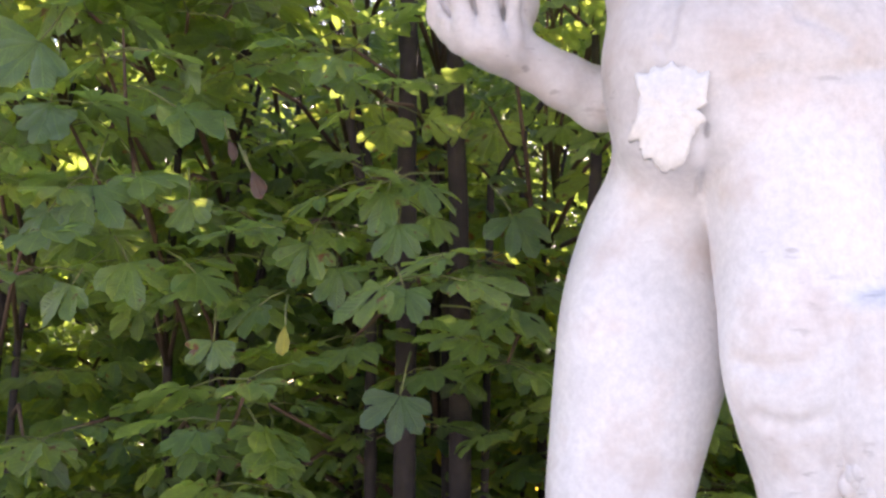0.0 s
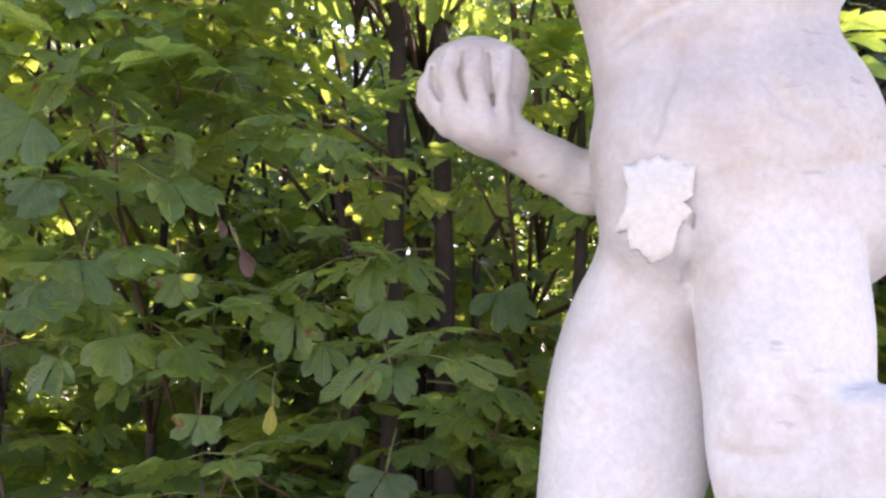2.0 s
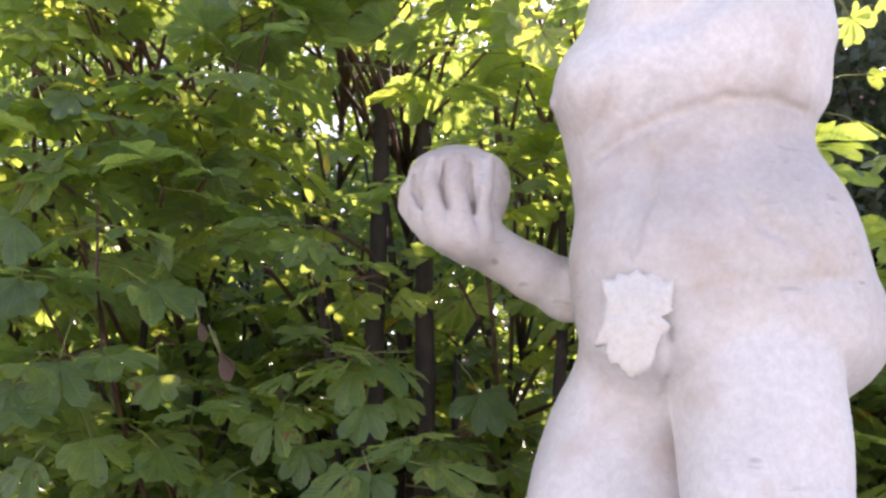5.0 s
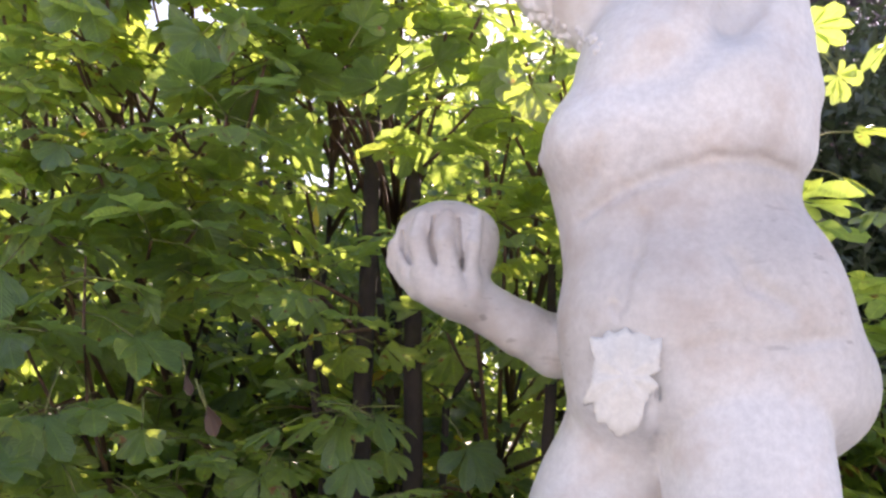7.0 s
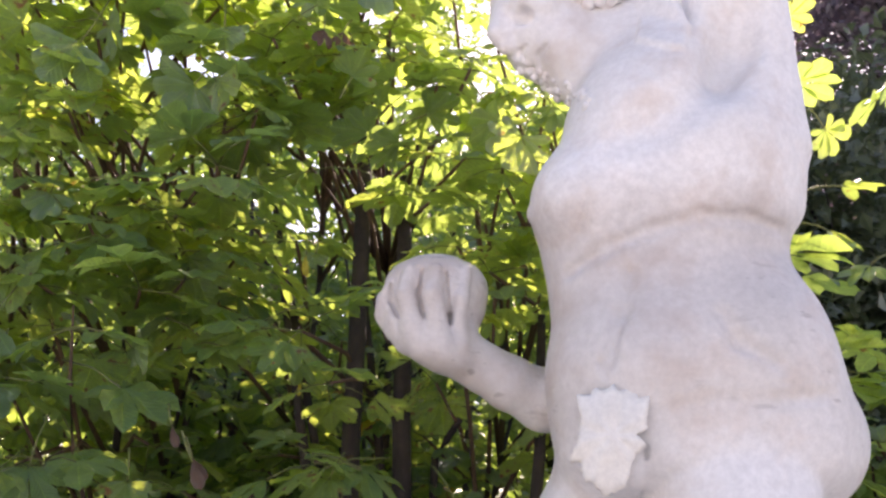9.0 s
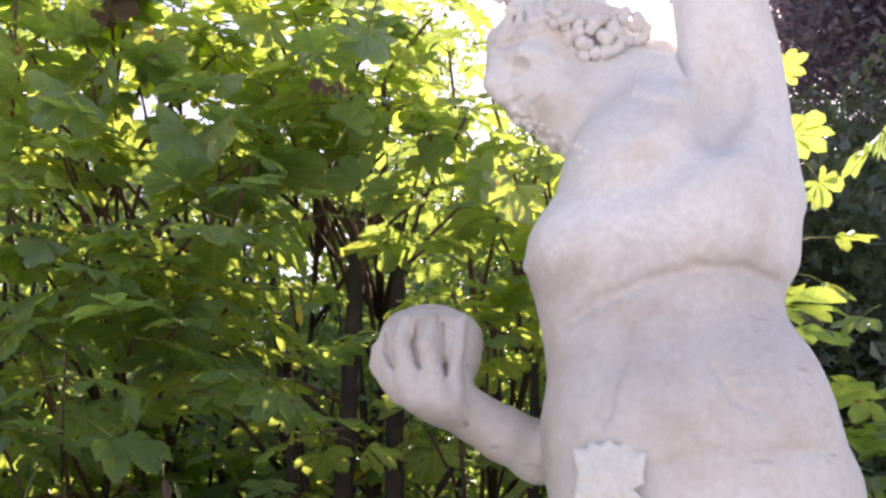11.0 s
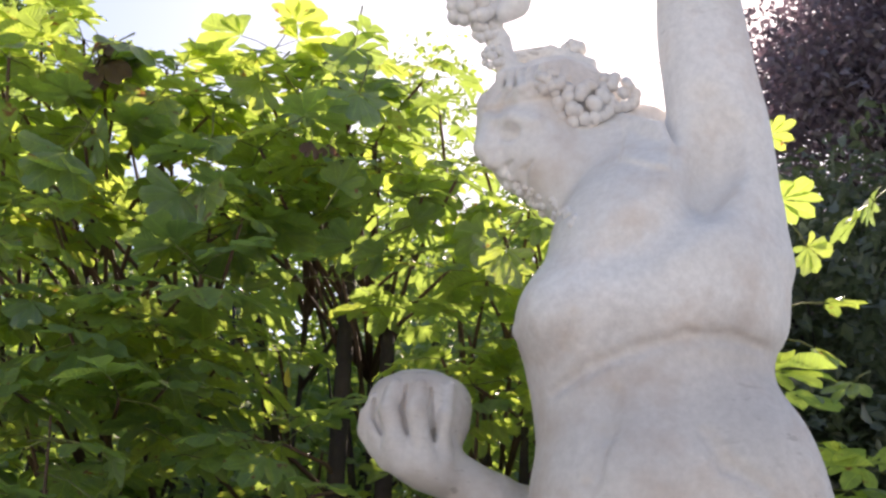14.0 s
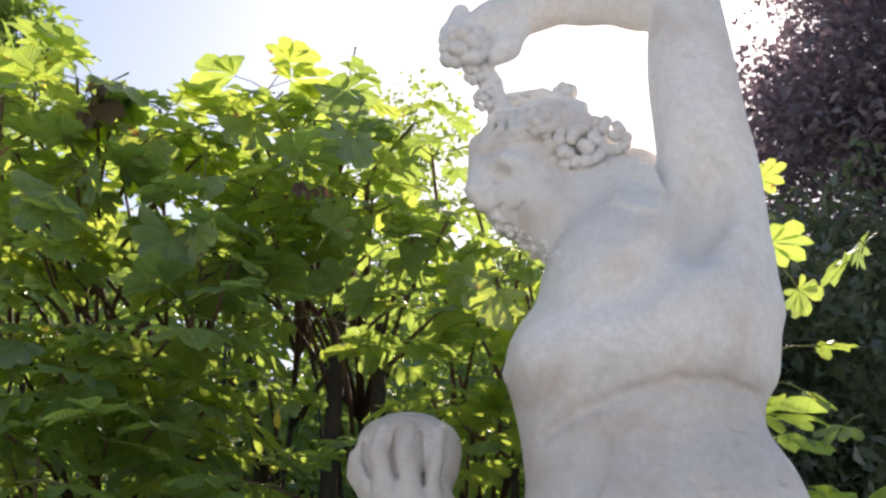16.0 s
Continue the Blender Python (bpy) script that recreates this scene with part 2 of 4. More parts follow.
class Body:
    def __init__(self):
        self.forms = []

    def put(self, fn, lo, hi, k, cut=False):
        self.forms.append((fn, np.array(lo, float), np.array(hi, float), k, cut))

    def cone(self, a, b, ra, rb, k=0.02, cut=False):
        """A limb that goes from a to b, with a round radius at each."""
        a, b = np.array(a), np.array(b)
        d = b - a

        def fn(p):
            h = np.clip(((p - a) @ d) / (d @ d), 0, 1)
            return np.linalg.norm(p - a - h[:, None] * d, axis=1) - (ra + (rb - ra) * h)
        r = max(ra, rb)
        self.put(fn, np.minimum(a, b) - r, np.maximum(a, b) + r, k, cut)

    def chain(self, *knots, k=0.02, cut=False):
        for (a, ra), (b, rb) in zip(knots, knots[1:]):
            self.cone(a, b, ra, rb, k, cut)

    def egg(self, c, r, turn=(0, 0, 0), k=0.02, cut=False):
        """An ellipsoid with three half-axes."""
        c, r = np.array(c), np.array(r)
        m = np.array(Euler([radians(x) for x in turn]).to_matrix())

        def fn(p):
            q = (p - c) @ m
            k0 = np.linalg.norm(q / r, axis=1)
            k1 = np.linalg.norm(q / (r * r), axis=1)
            return k0 * (k0 - 1) / np.maximum(k1, 1e-6)
        s = max(r)
        self.put(fn, c - s, c + s, k, cut)

    def loft(self, rows, k=0.02, power=2.3):
        """Upright form with oval sections; rows of z, x, y, half-width, half-depth."""
        t = np.array(sorted(rows))
        zz = np.linspace(t[0, 0], t[-1, 0], 200)
        cols = []
        for i in range(1, 5):
            v = np.interp(zz, t[:, 0], t[:, i])
            v = np.convolve(np.pad(v, 8, mode="edge"), np.ones(17) / 17, "valid")
            cols.append(v)

        def fn(p):
            z = np.clip(p[:, 2], zz[0], zz[-1])
            x, y, w, d = (np.interp(z, zz, c) for c in cols)
            q = (np.abs((p[:, 0] - x) / w) ** power + np.abs((p[:, 1] - y) / d) ** power) ** (1 / power)
            side = (q - 1) * np.minimum(w, d)
            cap = np.abs(p[:, 2] - z)
            return np.where(cap > 0, np.hypot(np.maximum(side, 0), cap), side)
        lo = (min(t[:, 1] - t[:, 3]), min(t[:, 2] - t[:, 4]), t[0, 0])
        hi = (max(t[:, 1] + t[:, 3]), max(t[:, 2] + t[:, 4]), t[-1, 0])
        self.put(fn, lo, hi, k)

    def value(self, p, margin):
        d = np.full(len(p), 1.0)
        for fn, lo, hi, k, cut in self.forms:
            g = margin + k
            ix = np.nonzero(np.all((p > lo - g) & (p < hi + g), axis=1))[0]
            if not len(ix):
                continue
            f = fn(p[ix])
            d[ix] = -smin(-d[ix], f, k) if cut else smin(d[ix], f, k)
        return d

    def meet(self, p, sink=0.0):
        """The place on the skin that lies before or behind p on the camera's line of sight; details are placed to fit
        that view.
        """
        p, f = np.array(p, float), np.array((0.12, 0.08, 1.66))
        d = (p - f) / np.linalg.norm(p - f)
        t = np.linalg.norm(p - f) + np.arange(-0.2, 0.2, 0.0015)
        v = self.value(f + t[:, None] * d, 0.04)
        i = np.nonzero(v < 0)[0]
        return f + (t[i[0]] + sink) * d if len(i) else p

    def groove(self, points, r, k, sink=0.0):
        q = [self.meet(p, sink) for p in points]
        self.chain(*[(p, r * (0.55 if i in (0, len(q) - 1) else 1)) for i, p in enumerate(q)], k=k, cut=True)

    def ridge(self, points, r, k, sink=0.0):
        self.chain(*[(self.meet(p, sink), r) for p in points], k=k)

    def mesh(self, h):
        lo = np.min([f[1] for f in self.forms if not f[4]], axis=0) - 0.03
        hi = np.max([f[2] for f in self.forms if not f[4]], axis=0) + 0.03
        B = 8
        nb = np.ceil((hi - lo) / (h * B)).astype(int)
        gi = np.stack(np.meshgrid(*[np.arange(x) for x in nb], indexing="ij"), -1).reshape(-1, 3)
        dc = self.value(lo + (gi + 0.5) * B * h, 0.12)
        near = np.abs(dc) < B * h * 1.1
        D = np.repeat(np.repeat(np.repeat(np.where(dc < 0, -1.0, 1.0).astype(np.float32).reshape(nb), B, 0), B, 1), B, 2)
        off = np.stack(np.meshgrid(*[np.arange(B)] * 3, indexing="ij"), -1).reshape(-1, 3)
        act = gi[near]
        for s in range(0, len(act), 600):
            ids = (act[s:s + 600, None, :] * B + off[None]).reshape(-1, 3)
            D[ids[:, 0], ids[:, 1], ids[:, 2]] = self.value(lo + ids * h, 0.03)
        S = D < 0
        nx, ny, nz = S.shape
        cnt = np.zeros((nx - 1, ny - 1, nz - 1), np.int8)
        corners = [(i, j, k) for i in (0, 1) for j in (0, 1) for k in (0, 1)]
        for i, j, k in corners:
            cnt += S[i:nx - 1 + i, j:ny - 1 + j, k:nz - 1 + k]
        cells = np.argwhere((cnt > 0) & (cnt < 8))
        ident = np.full(cnt.shape, -1, np.int32)
        ident[cells[:, 0], cells[:, 1], cells[:, 2]] = np.arange(len(cells))
        acc, num = np.zeros((len(cells), 3)), np.zeros(len(cells))
        for c0 in corners:
            for ax in range(3):
                if c0[ax]:
                    continue
                c1 = list(c0)
                c1[ax] = 1
                a, b = cells + c0, cells + c1
                va, vb = D[a[:, 0], a[:, 1], a[:, 2]], D[b[:, 0], b[:, 1], b[:, 2]]
                cross = (va < 0) != (vb < 0)
                f = np.where(cross, va / np.where(cross, va - vb, 1), 0)
                pt = np.array(c0, float)[None].repeat(len(cells), 0)
                pt[:, ax] += f
                acc += pt * cross[:, None]
                num += cross
        verts = lo + (cells + acc / num[:, None]) * h
        faces = []
        for ax in range(3):
            sl0, sl1 = [slice(1, -1)] * 3, [slice(1, -1)] * 3
            sl0[ax], sl1[ax] = slice(0, -1), slice(1, None)
            e0, e1 = S[tuple(sl0)], S[tuple(sl1)]
            at = np.argwhere(e0 != e1)
            inside = e0[at[:, 0], at[:, 1], at[:, 2]]
            base = at + 1
            base[:, ax] -= 1
            u, v = (ax + 1) % 3, (ax + 2) % 3
            q = []
            for du, dv in ((-1, -1), (0, -1), (0, 0), (-1, 0)):
                c = base.copy()
                c[:, u] += du
                c[:, v] += dv
                q.append(ident[c[:, 0], c[:, 1], c[:, 2]])
            q = np.stack(q, 1)
            q[~inside] = q[~inside][:, ::-1]
            faces.append(q)
        return verts, np.concatenate(faces)


def sphere(c, r, squash=1.0, rings=6, sides=10):
    verts, faces = [(c[0], c[1], c[2] + r * squash)], []
    for i in range(1, rings):
        a = math.pi * i / rings
        for k in range(sides):
            w = 2 * math.pi * k / sides
            verts.append((c[0] + r * math.sin(a) * math.cos(w), c[1] + r * math.sin(a) * math.sin(w), c[2] + r * squash * math.cos(a)))
    verts.append((c[0], c[1], c[2] - r * squash))
    for k in range(sides):
        faces.append((0, 1 + k, 1 + (k + 1) % sides))
        faces.append((len(verts) - 1, len(verts) - 2 - k, len(verts) - 2 - (k + 1) % sides))
    for i in range(rings - 2):
        for k in range(sides):
            a, b = 1 + i * sides + k, 1 + i * sides + (k + 1) % sides
            faces.append((a, a + sides, b + sides, b))
    return verts, faces


def stone_leaf(c, lobes, unit, bulge, turn):
    """A carved leaf with torn lobes, bent over a level fold, a finger thick; lobes: angle and reach of each tip and notch."""
    rng = random.Random(5)
    m = Euler([radians(x) for x in turn]).to_matrix()
    sides, rings = 110, 8
    ang, reach = zip(*sorted(lobes))
    rim = [float(np.interp(360 * k / sides, ang, reach, period=360)) * unit * (1 + rng.uniform(-0.03, 0.03)) for k in range(sides)]
    verts, faces = [], []
    for side in (0, 1):
        start = len(verts)
        verts.append(tuple(Vector(c) + m @ Vector((0, -bulge + side * 0.014, 0))))
        for i in range(1, rings + 1):
            f = i / rings
            for k in range(sides):
                w = 2 * math.pi * k / sides
                x, z = rim[k] * f * math.cos(w), rim[k] * f * math.sin(w)
                y = -bulge + 4.0 * z * z + 3.5 * x * x + side * 0.014 + 0.005 * noise.noise((x * 38, z * 38, 3)) + 0.003 * f * math.sin(7 * w)
                verts.append(tuple(Vector(c) + m @ Vector((x, y, z))))
        for k in range(sides):
            n = (k + 1) % sides
            t = (start, start + 1 + k, start + 1 + n)
            faces.append(t if side == 0 else t[::-1])
            for i in range(rings - 1):
                a, b = start + 1 + i * sides + k, start + 1 + i * sides + n
                q = (a, a + sides, b + sides, b)
                faces.append(q if side == 0 else q[::-1])
    h = len(verts) // 2
    for k in range(sides):
        a, b = 1 + (rings - 1) * sides + k, 1 + (rings - 1) * sides + (k + 1) % sides
        faces.append((a, a + h, b + h, b))
    return verts, faces


def statue():
    s = Body()
    # trunk of the body
    s.loft([(2.345, 0.451, 1.670, 0.121, 0.095),
            (2.289, 0.437, 1.670, 0.162, 0.125),
            (2.226, 0.416, 1.670, 0.184, 0.140),
            (2.174, 0.406, 1.670, 0.189, 0.140),
            (2.120, 0.398, 1.670, 0.174, 0.112),
            (2.086, 0.408, 1.670, 0.175, 0.110),
            (2.045, 0.424, 1.670, 0.185, 0.116),
            (1.996, 0.434, 1.670, 0.190, 0.128),
            (1.948, 0.439, 1.670, 0.202, 0.135),
            (1.900, 0.446, 1.670, 0.209, 0.137),
            (1.845, 0.451, 1.670, 0.207, 0.135),
            (1.799, 0.450, 1.670, 0.194, 0.120),
            (1.764, 0.456, 1.700, 0.162, 0.085),
            (1.733, 0.462, 1.735, 0.133, 0.040)], k=0.02)
    # far leg
    s.loft([(1.821, 0.326, 1.765, 0.066, 0.085),
            (1.773, 0.313, 1.770, 0.085, 0.095),
            (1.692, 0.302, 1.775, 0.105, 0.100),
            (1.612, 0.297, 1.775, 0.118, 0.100),
            (1.532, 0.294, 1.770, 0.122, 0.100),
            (1.462, 0.281, 1.765, 0.115, 0.095),
            (1.415, 0.270, 1.760, 0.107, 0.090),
            (1.353, 0.259, 1.755, 0.102, 0.085),
            (1.286, 0.250, 1.760, 0.089, 0.080),
            (1.164, 0.251, 1.770, 0.076, 0.075),
            (0.981, 0.249, 1.770, 0.049, 0.050),
            (0.853, 0.244, 1.770, 0.037, 0.045)], k=0.03)
    # near leg
    s.loft([(1.842, 0.482, 1.650, 0.112, 0.105),
            (1.773, 0.478, 1.645, 0.112, 0.115),
            (1.705, 0.484, 1.640, 0.113, 0.115),
            (1.624, 0.486, 1.640, 0.109, 0.110),
            (1.566, 0.487, 1.640, 0.103, 0.105),
            (1.501, 0.486, 1.640, 0.095, 0.100),
            (1.451, 0.479, 1.640, 0.081, 0.092),
            (1.405, 0.486, 1.640, 0.071, 0.085),
            (1.366, 0.491, 1.640, 0.063, 0.080),
            (1.303, 0.494, 1.650, 0.059, 0.075),
            (1.190, 0.499, 1.670, 0.059, 0.078),
            (1.017, 0.501, 1.680, 0.043, 0.050),
            (0.897, 0.496, 1.680, 0.036, 0.045)], k=0.007)
    # feet
    for ankle in ((0.244, 1.770, 0.853), (0.496, 1.680, 0.897)):
        x, y, z = ankle
        s.egg((x - 0.05, y - 0.05, z - 0.005), (0.125, 0.045, 0.04), (0, -8, 38), 0.02)
    # hips, seat, belly, rib cage, chest
    s.egg((0.615, 1.730, 1.858), (0.0702, 0.105, 0.0827), (0, 0, 0), 0.03)
    s.egg((0.378, 1.650, 1.938), (0.1170, 0.125, 0.0975), (0, 0, 0), 0.05)
    s.egg((0.429, 1.665, 2.269), (0.1653, 0.146, 0.1154), (0, 12, 0), 0.03)
    s.egg((0.295, 1.660, 2.200), (0.0733, 0.085, 0.0811), (0, 14, 0), 0.03)
    s.egg((0.280, 1.630, 2.175), (0.0624, 0.075, 0.0608), (0, 0, 0), 0.03)
    s.egg((0.215, 1.640, 2.162), (0.0094, 0.012, 0.0101), (0, 0, 0), 0.012)
    s.cone((0.565, 1.660, 2.273), (0.571, 1.665, 2.193), 0.0312, 0.0250, 0.03)
    s.egg((0.499, 1.620, 1.970), (0.0936, 0.08, 0.0858), (0, 0, 0), 0.06)
    # neck and shoulder
    s.cone((0.372, 1.768, 2.510), (0.402, 1.690, 2.355), 0.0780, 0.0940, 0.09)
    s.egg((0.430, 1.705, 2.340), (0.1100, 0.105, 0.0680), (0, -32, 0), 0.11)
    # raised arm
    s.loft([(2.879, 0.495, 1.670, 0.047, 0.048), (2.797, 0.495, 1.665, 0.060, 0.055), (2.728, 0.496, 1.660, 0.067, 0.060), (2.661, 0.499, 1.655, 0.071, 0.063),
            (2.592, 0.504, 1.650, 0.071, 0.066), (2.517, 0.514, 1.650, 0.075, 0.070), (2.440, 0.516, 1.650, 0.080, 0.072), (2.359, 0.523, 1.655, 0.079, 0.075),
            (2.272, 0.529, 1.660, 0.072, 0.075)], k=0.04)
    s.chain(((0.491, 1.670, 2.847), 0.0452), ((0.422, 1.690, 2.847), 0.0468), ((0.339, 1.705, 2.851), 0.0367), ((0.249, 1.720, 2.836), 0.0312), k=0.03)
    # creases: under the ribs, hip, loin, chest, armpit
    s.groove([(0.252, 1.530, 2.046), (0.303, 1.530, 2.083), (0.362, 1.530, 2.109), (0.429, 1.530, 2.129), (0.489, 1.530, 2.130), (0.535, 1.540, 2.118)], 0.006, 0.014, -0.001)
    s.groove([(0.597, 1.560, 1.902), (0.516, 1.530, 1.887), (0.439, 1.530, 1.886), (0.375, 1.530, 1.872)], 0.004, 0.016, -0.007)
    s.groove([(0.450, 1.530, 1.998), (0.470, 1.530, 1.963), (0.519, 1.530, 1.935)], 0.004, 0.02)
    s.groove([(0.332, 1.530, 2.050), (0.320, 1.530, 1.997), (0.305, 1.530, 1.930)], 0.004, 0.02)
    s.groove([(0.297, 1.550, 1.934), (0.301, 1.550, 1.915)], 0.005, 0.008)
    s.groove([(0.282, 1.540, 2.153), (0.272, 1.550, 2.109)], 0.004, 0.015)
    s.groove([(0.343, 1.600, 2.282), (0.386, 1.600, 2.305), (0.435, 1.600, 2.339), (0.478, 1.600, 2.383)], 0.006, 0.06, -0.012)
    s.egg(s.meet((0.488, 1.580, 2.400), -0.018), (0.0260, 0.038, 0.0720), (0, 20, 0), 0.05, True)
    s.groove([(0.488, 1.600, 2.520), (0.499, 1.600, 2.465), (0.497, 1.600, 2.410), (0.474, 1.600, 2.355)], 0.013, 0.045, 0.003)
    s.groove([(0.353, 1.550, 1.826), (0.346, 1.550, 1.790), (0.346, 1.560, 1.749), (0.358, 1.580, 1.739), (0.361, 1.580, 1.689)], 0.006, 0.004, 0.002)
    # knee caps and thigh muscles, softly
    s.egg((0.457, 1.585, 1.563), (0.0780, 0.06, 0.1326), (0, 5, 0), 0.05)
    s.egg((0.269, 1.715, 1.561), (0.0702, 0.05, 0.1326), (0, -4, 0), 0.05)
    s.groove([(0.381, 1.550, 1.533), (0.428, 1.550, 1.520), (0.475, 1.550, 1.527)], 0.003, 0.02, -0.005)
    s.groove([(0.407, 1.550, 1.466), (0.446, 1.550, 1.450), (0.493, 1.550, 1.467)], 0.003, 0.02, -0.004)
    # hand over the head, stalk of the grapes
    s.chain(((0.249, 1.720, 2.836), 0.0312), ((0.187, 1.725, 2.805), 0.0390), ((0.153, 1.720, 2.789), 0.0328), k=0.025)
    s.chain(((0.220, 1.710, 2.785), 0.0187), ((0.204, 1.705, 2.749), 0.0187), ((0.186, 1.705, 2.730), 0.0156), k=0.02)
    s.chain(((0.124, 1.740, 2.835), 0.0172), ((0.106, 1.730, 2.787), 0.0140), ((0.103, 1.720, 2.741), 0.0109), k=0.015)
    s.chain(((0.158, 1.735, 2.737), 0.0211), ((0.179, 1.735, 2.694), 0.0187), ((0.196, 1.740, 2.643), 0.0203), k=0.01)
    # head: skull, face, jaw, nose, brow, cheek
    s.egg((0.294, 1.780, 2.590), (0.1092, 0.1, 0.0858), (0, 24, 0), 0.02)
    s.egg((0.243, 1.762, 2.520), (0.0740, 0.085, 0.0880), (0, 10, 0), 0.03)
    s.cone((0.168, 1.765, 2.592), (0.163, 1.748, 2.508), 0.022, 0.017, 0.03)
    s.cone((0.228, 1.748, 2.486), (0.313, 1.732, 2.398), 0.044, 0.036, 0.03)
    s.egg((0.318, 1.752, 2.462), (0.0720, 0.072, 0.0760), (0, 30, 0), 0.04)
    s.egg((0.425, 1.780, 2.538), (0.0515, 0.07, 0.0624), k=0.03)
    s.chain(((0.166, 1.735, 2.545), 0.0080), ((0.160, 1.730, 2.494), 0.0130), ((0.172, 1.730, 2.470), 0.0125), k=0.018)
    s.ridge([(0.176, 1.720, 2.536), (0.203, 1.700, 2.534), (0.240, 1.690, 2.522)], 0.008, 0.014, 0.002)
    s.egg(s.meet((0.197, 1.700, 2.507), 0.003), (0.0200, 0.019, 0.0130), (0, 10, 0), 0.008, True)
    s.egg(s.meet((0.199, 1.700, 2.503), 0.005), (0.0101, 0.008, 0.0062), (0, 10, 0), 0.003)
    s.egg(s.meet((0.268, 1.690, 2.462), 0.022), (0.0360, 0.026, 0.0360), (0, 0, 0), 0.03)
    s.ridge([(0.188, 1.720, 2.444), (0.207, 1.710, 2.430)], 0.006, 0.006, 0.002)
    s.ridge([(0.198, 1.720, 2.426), (0.217, 1.710, 2.414)], 0.006, 0.006, 0.002)
    s.groove([(0.234, 1.690, 2.455), (0.222, 1.690, 2.437), (0.225, 1.690, 2.417)], 0.0045, 0.005, 0.001)
    s.groove([(0.203, 1.700, 2.457), (0.194, 1.700, 2.446), (0.198, 1.700, 2.436)], 0.0045, 0.005, 0.001)
    s.groove([(0.190, 1.720, 2.435), (0.215, 1.700, 2.421)], 0.003, 0.005)
    # band and locks of hair
    s.chain(((0.192, 1.760, 2.677), 0.0125), ((0.267, 1.745, 2.685), 0.0109), ((0.331, 1.730, 2.655), 0.0109), k=0.006)
    s.egg((0.306, 1.755, 2.696), (0.0218, 0.02, 0.0172), k=0.008)
    for i in range(13):
        f = 0.9 * i / 12
        a, b = Vector((0.286, 1.700, 2.637)), Vector((0.172, 1.755, 2.638))
        c, d = Vector((0.264, 1.690, 2.581)), Vector((0.154, 1.745, 2.574))
        p, q = a.lerp(b, f), c.lerp(d, f)
        mid = (p + q) / 2 + Vector((0.010 * (-1) ** i, 0, 0.004 * math.sin(i * 2.1)))
        s.ridge([p, mid, q], 0.0085, 0.004, -0.001)
    for i in range(8):
        f = i / 7
        p = Vector((0.379, 1.720, 2.552)).lerp(Vector((0.442, 1.740, 2.550)), f)
        s.ridge([p, p + Vector((0.012, 0, -0.035)), p + Vector((0.005, 0, -0.075))], 0.009, 0.004, 0.002)
    # far arm and the hand with the bowl
    s.chain(((0.328, 1.830, 2.104), 0.0390), ((0.322, 1.830, 1.926), 0.0421), ((0.242, 1.790, 1.922), 0.0429), ((0.186, 1.765, 1.943), 0.0367), ((0.144, 1.750, 1.963), 0.0328), ((0.106, 1.735, 1.982), 0.0343), k=0.02)
    s.egg((0.072, 1.735, 1.999), (0.0624, 0.05, 0.0359), (0, 24, 0), 0.03)
    s.loft([(1.980, 0.077, 1.745, 0.033, 0.035), (2.005, 0.079, 1.745, 0.057, 0.055), (2.040, 0.077, 1.745, 0.073, 0.070), (2.070, 0.076, 1.745, 0.078, 0.074),
            (2.091, 0.076, 1.745, 0.075, 0.070), (2.109, 0.076, 1.745, 0.062, 0.058), (2.118, 0.076, 1.745, 0.036, 0.040)], k=0.012, power=2.0)
    s.egg((0.074, 1.762, 2.127), (0.0281, 0.024, 0.0125), (0, 0, 0), 0.008, True)
    for a, b, c, d, r in (((0.035, 1.700, 1.983), (0.020, 1.700, 2.017), (0.006, 1.700, 2.047), (0.012, 1.700, 2.072), 15), ((0.060, 1.700, 1.979), (0.045, 1.690, 2.013), (0.034, 1.690, 2.053), (0.040, 1.690, 2.089), 20),
                          ((0.091, 1.700, 1.980), (0.081, 1.690, 2.014), (0.072, 1.690, 2.054), (0.076, 1.690, 2.090), 19), ((0.116, 1.700, 1.983), (0.111, 1.700, 2.016), (0.115, 1.700, 2.053), (0.120, 1.700, 2.094), 15)):
        r *= 0.00074
        s.chain((s.meet(a, 0.008), r * 1.1), (s.meet(b, -0.002), r * 1.02), (s.meet(c, -0.003), r), (s.meet(d, 0.002), r * 0.72), k=0.003)
    for a, b, c, d in (((0.013, 1.690, 2.068), (0.016, 1.690, 2.041), (0.026, 1.690, 2.021), (0.035, 1.690, 2.003)), ((0.057, 1.690, 2.089), (0.055, 1.690, 2.053), (0.061, 1.690, 2.027), (0.068, 1.690, 2.003)),
                       ((0.093, 1.690, 2.086), (0.091, 1.690, 2.059), (0.095, 1.690, 2.030), (0.100, 1.690, 2.008))):
        s.groove([a, b, c, d], 0.0050, 0.004, 0.003)
    s.egg(s.meet((0.100, 1.690, 2.018), 0.002), (0.005, 0.01, 0.011), k=0.003, cut=True)
    s.egg((0.074, 1.712, 1.982), (0.0560, 0.034, 0.0250), (0, 24, 0), 0.022)
    s.chain(((0.126, 1.735, 1.985), 0.0130), ((0.120, 1.715, 2.005), 0.0110), k=0.02)
    s.chain(((0.002, 1.735, 2.053), 0.0101), ((0.002, 1.735, 2.030), 0.0094), ((0.017, 1.730, 2.007), 0.0117), k=0.02)
    # support under the carved leaf
    s.egg((0.338, 1.610, 1.806), (0.0265, 0.05, 0.0328), k=0.01)
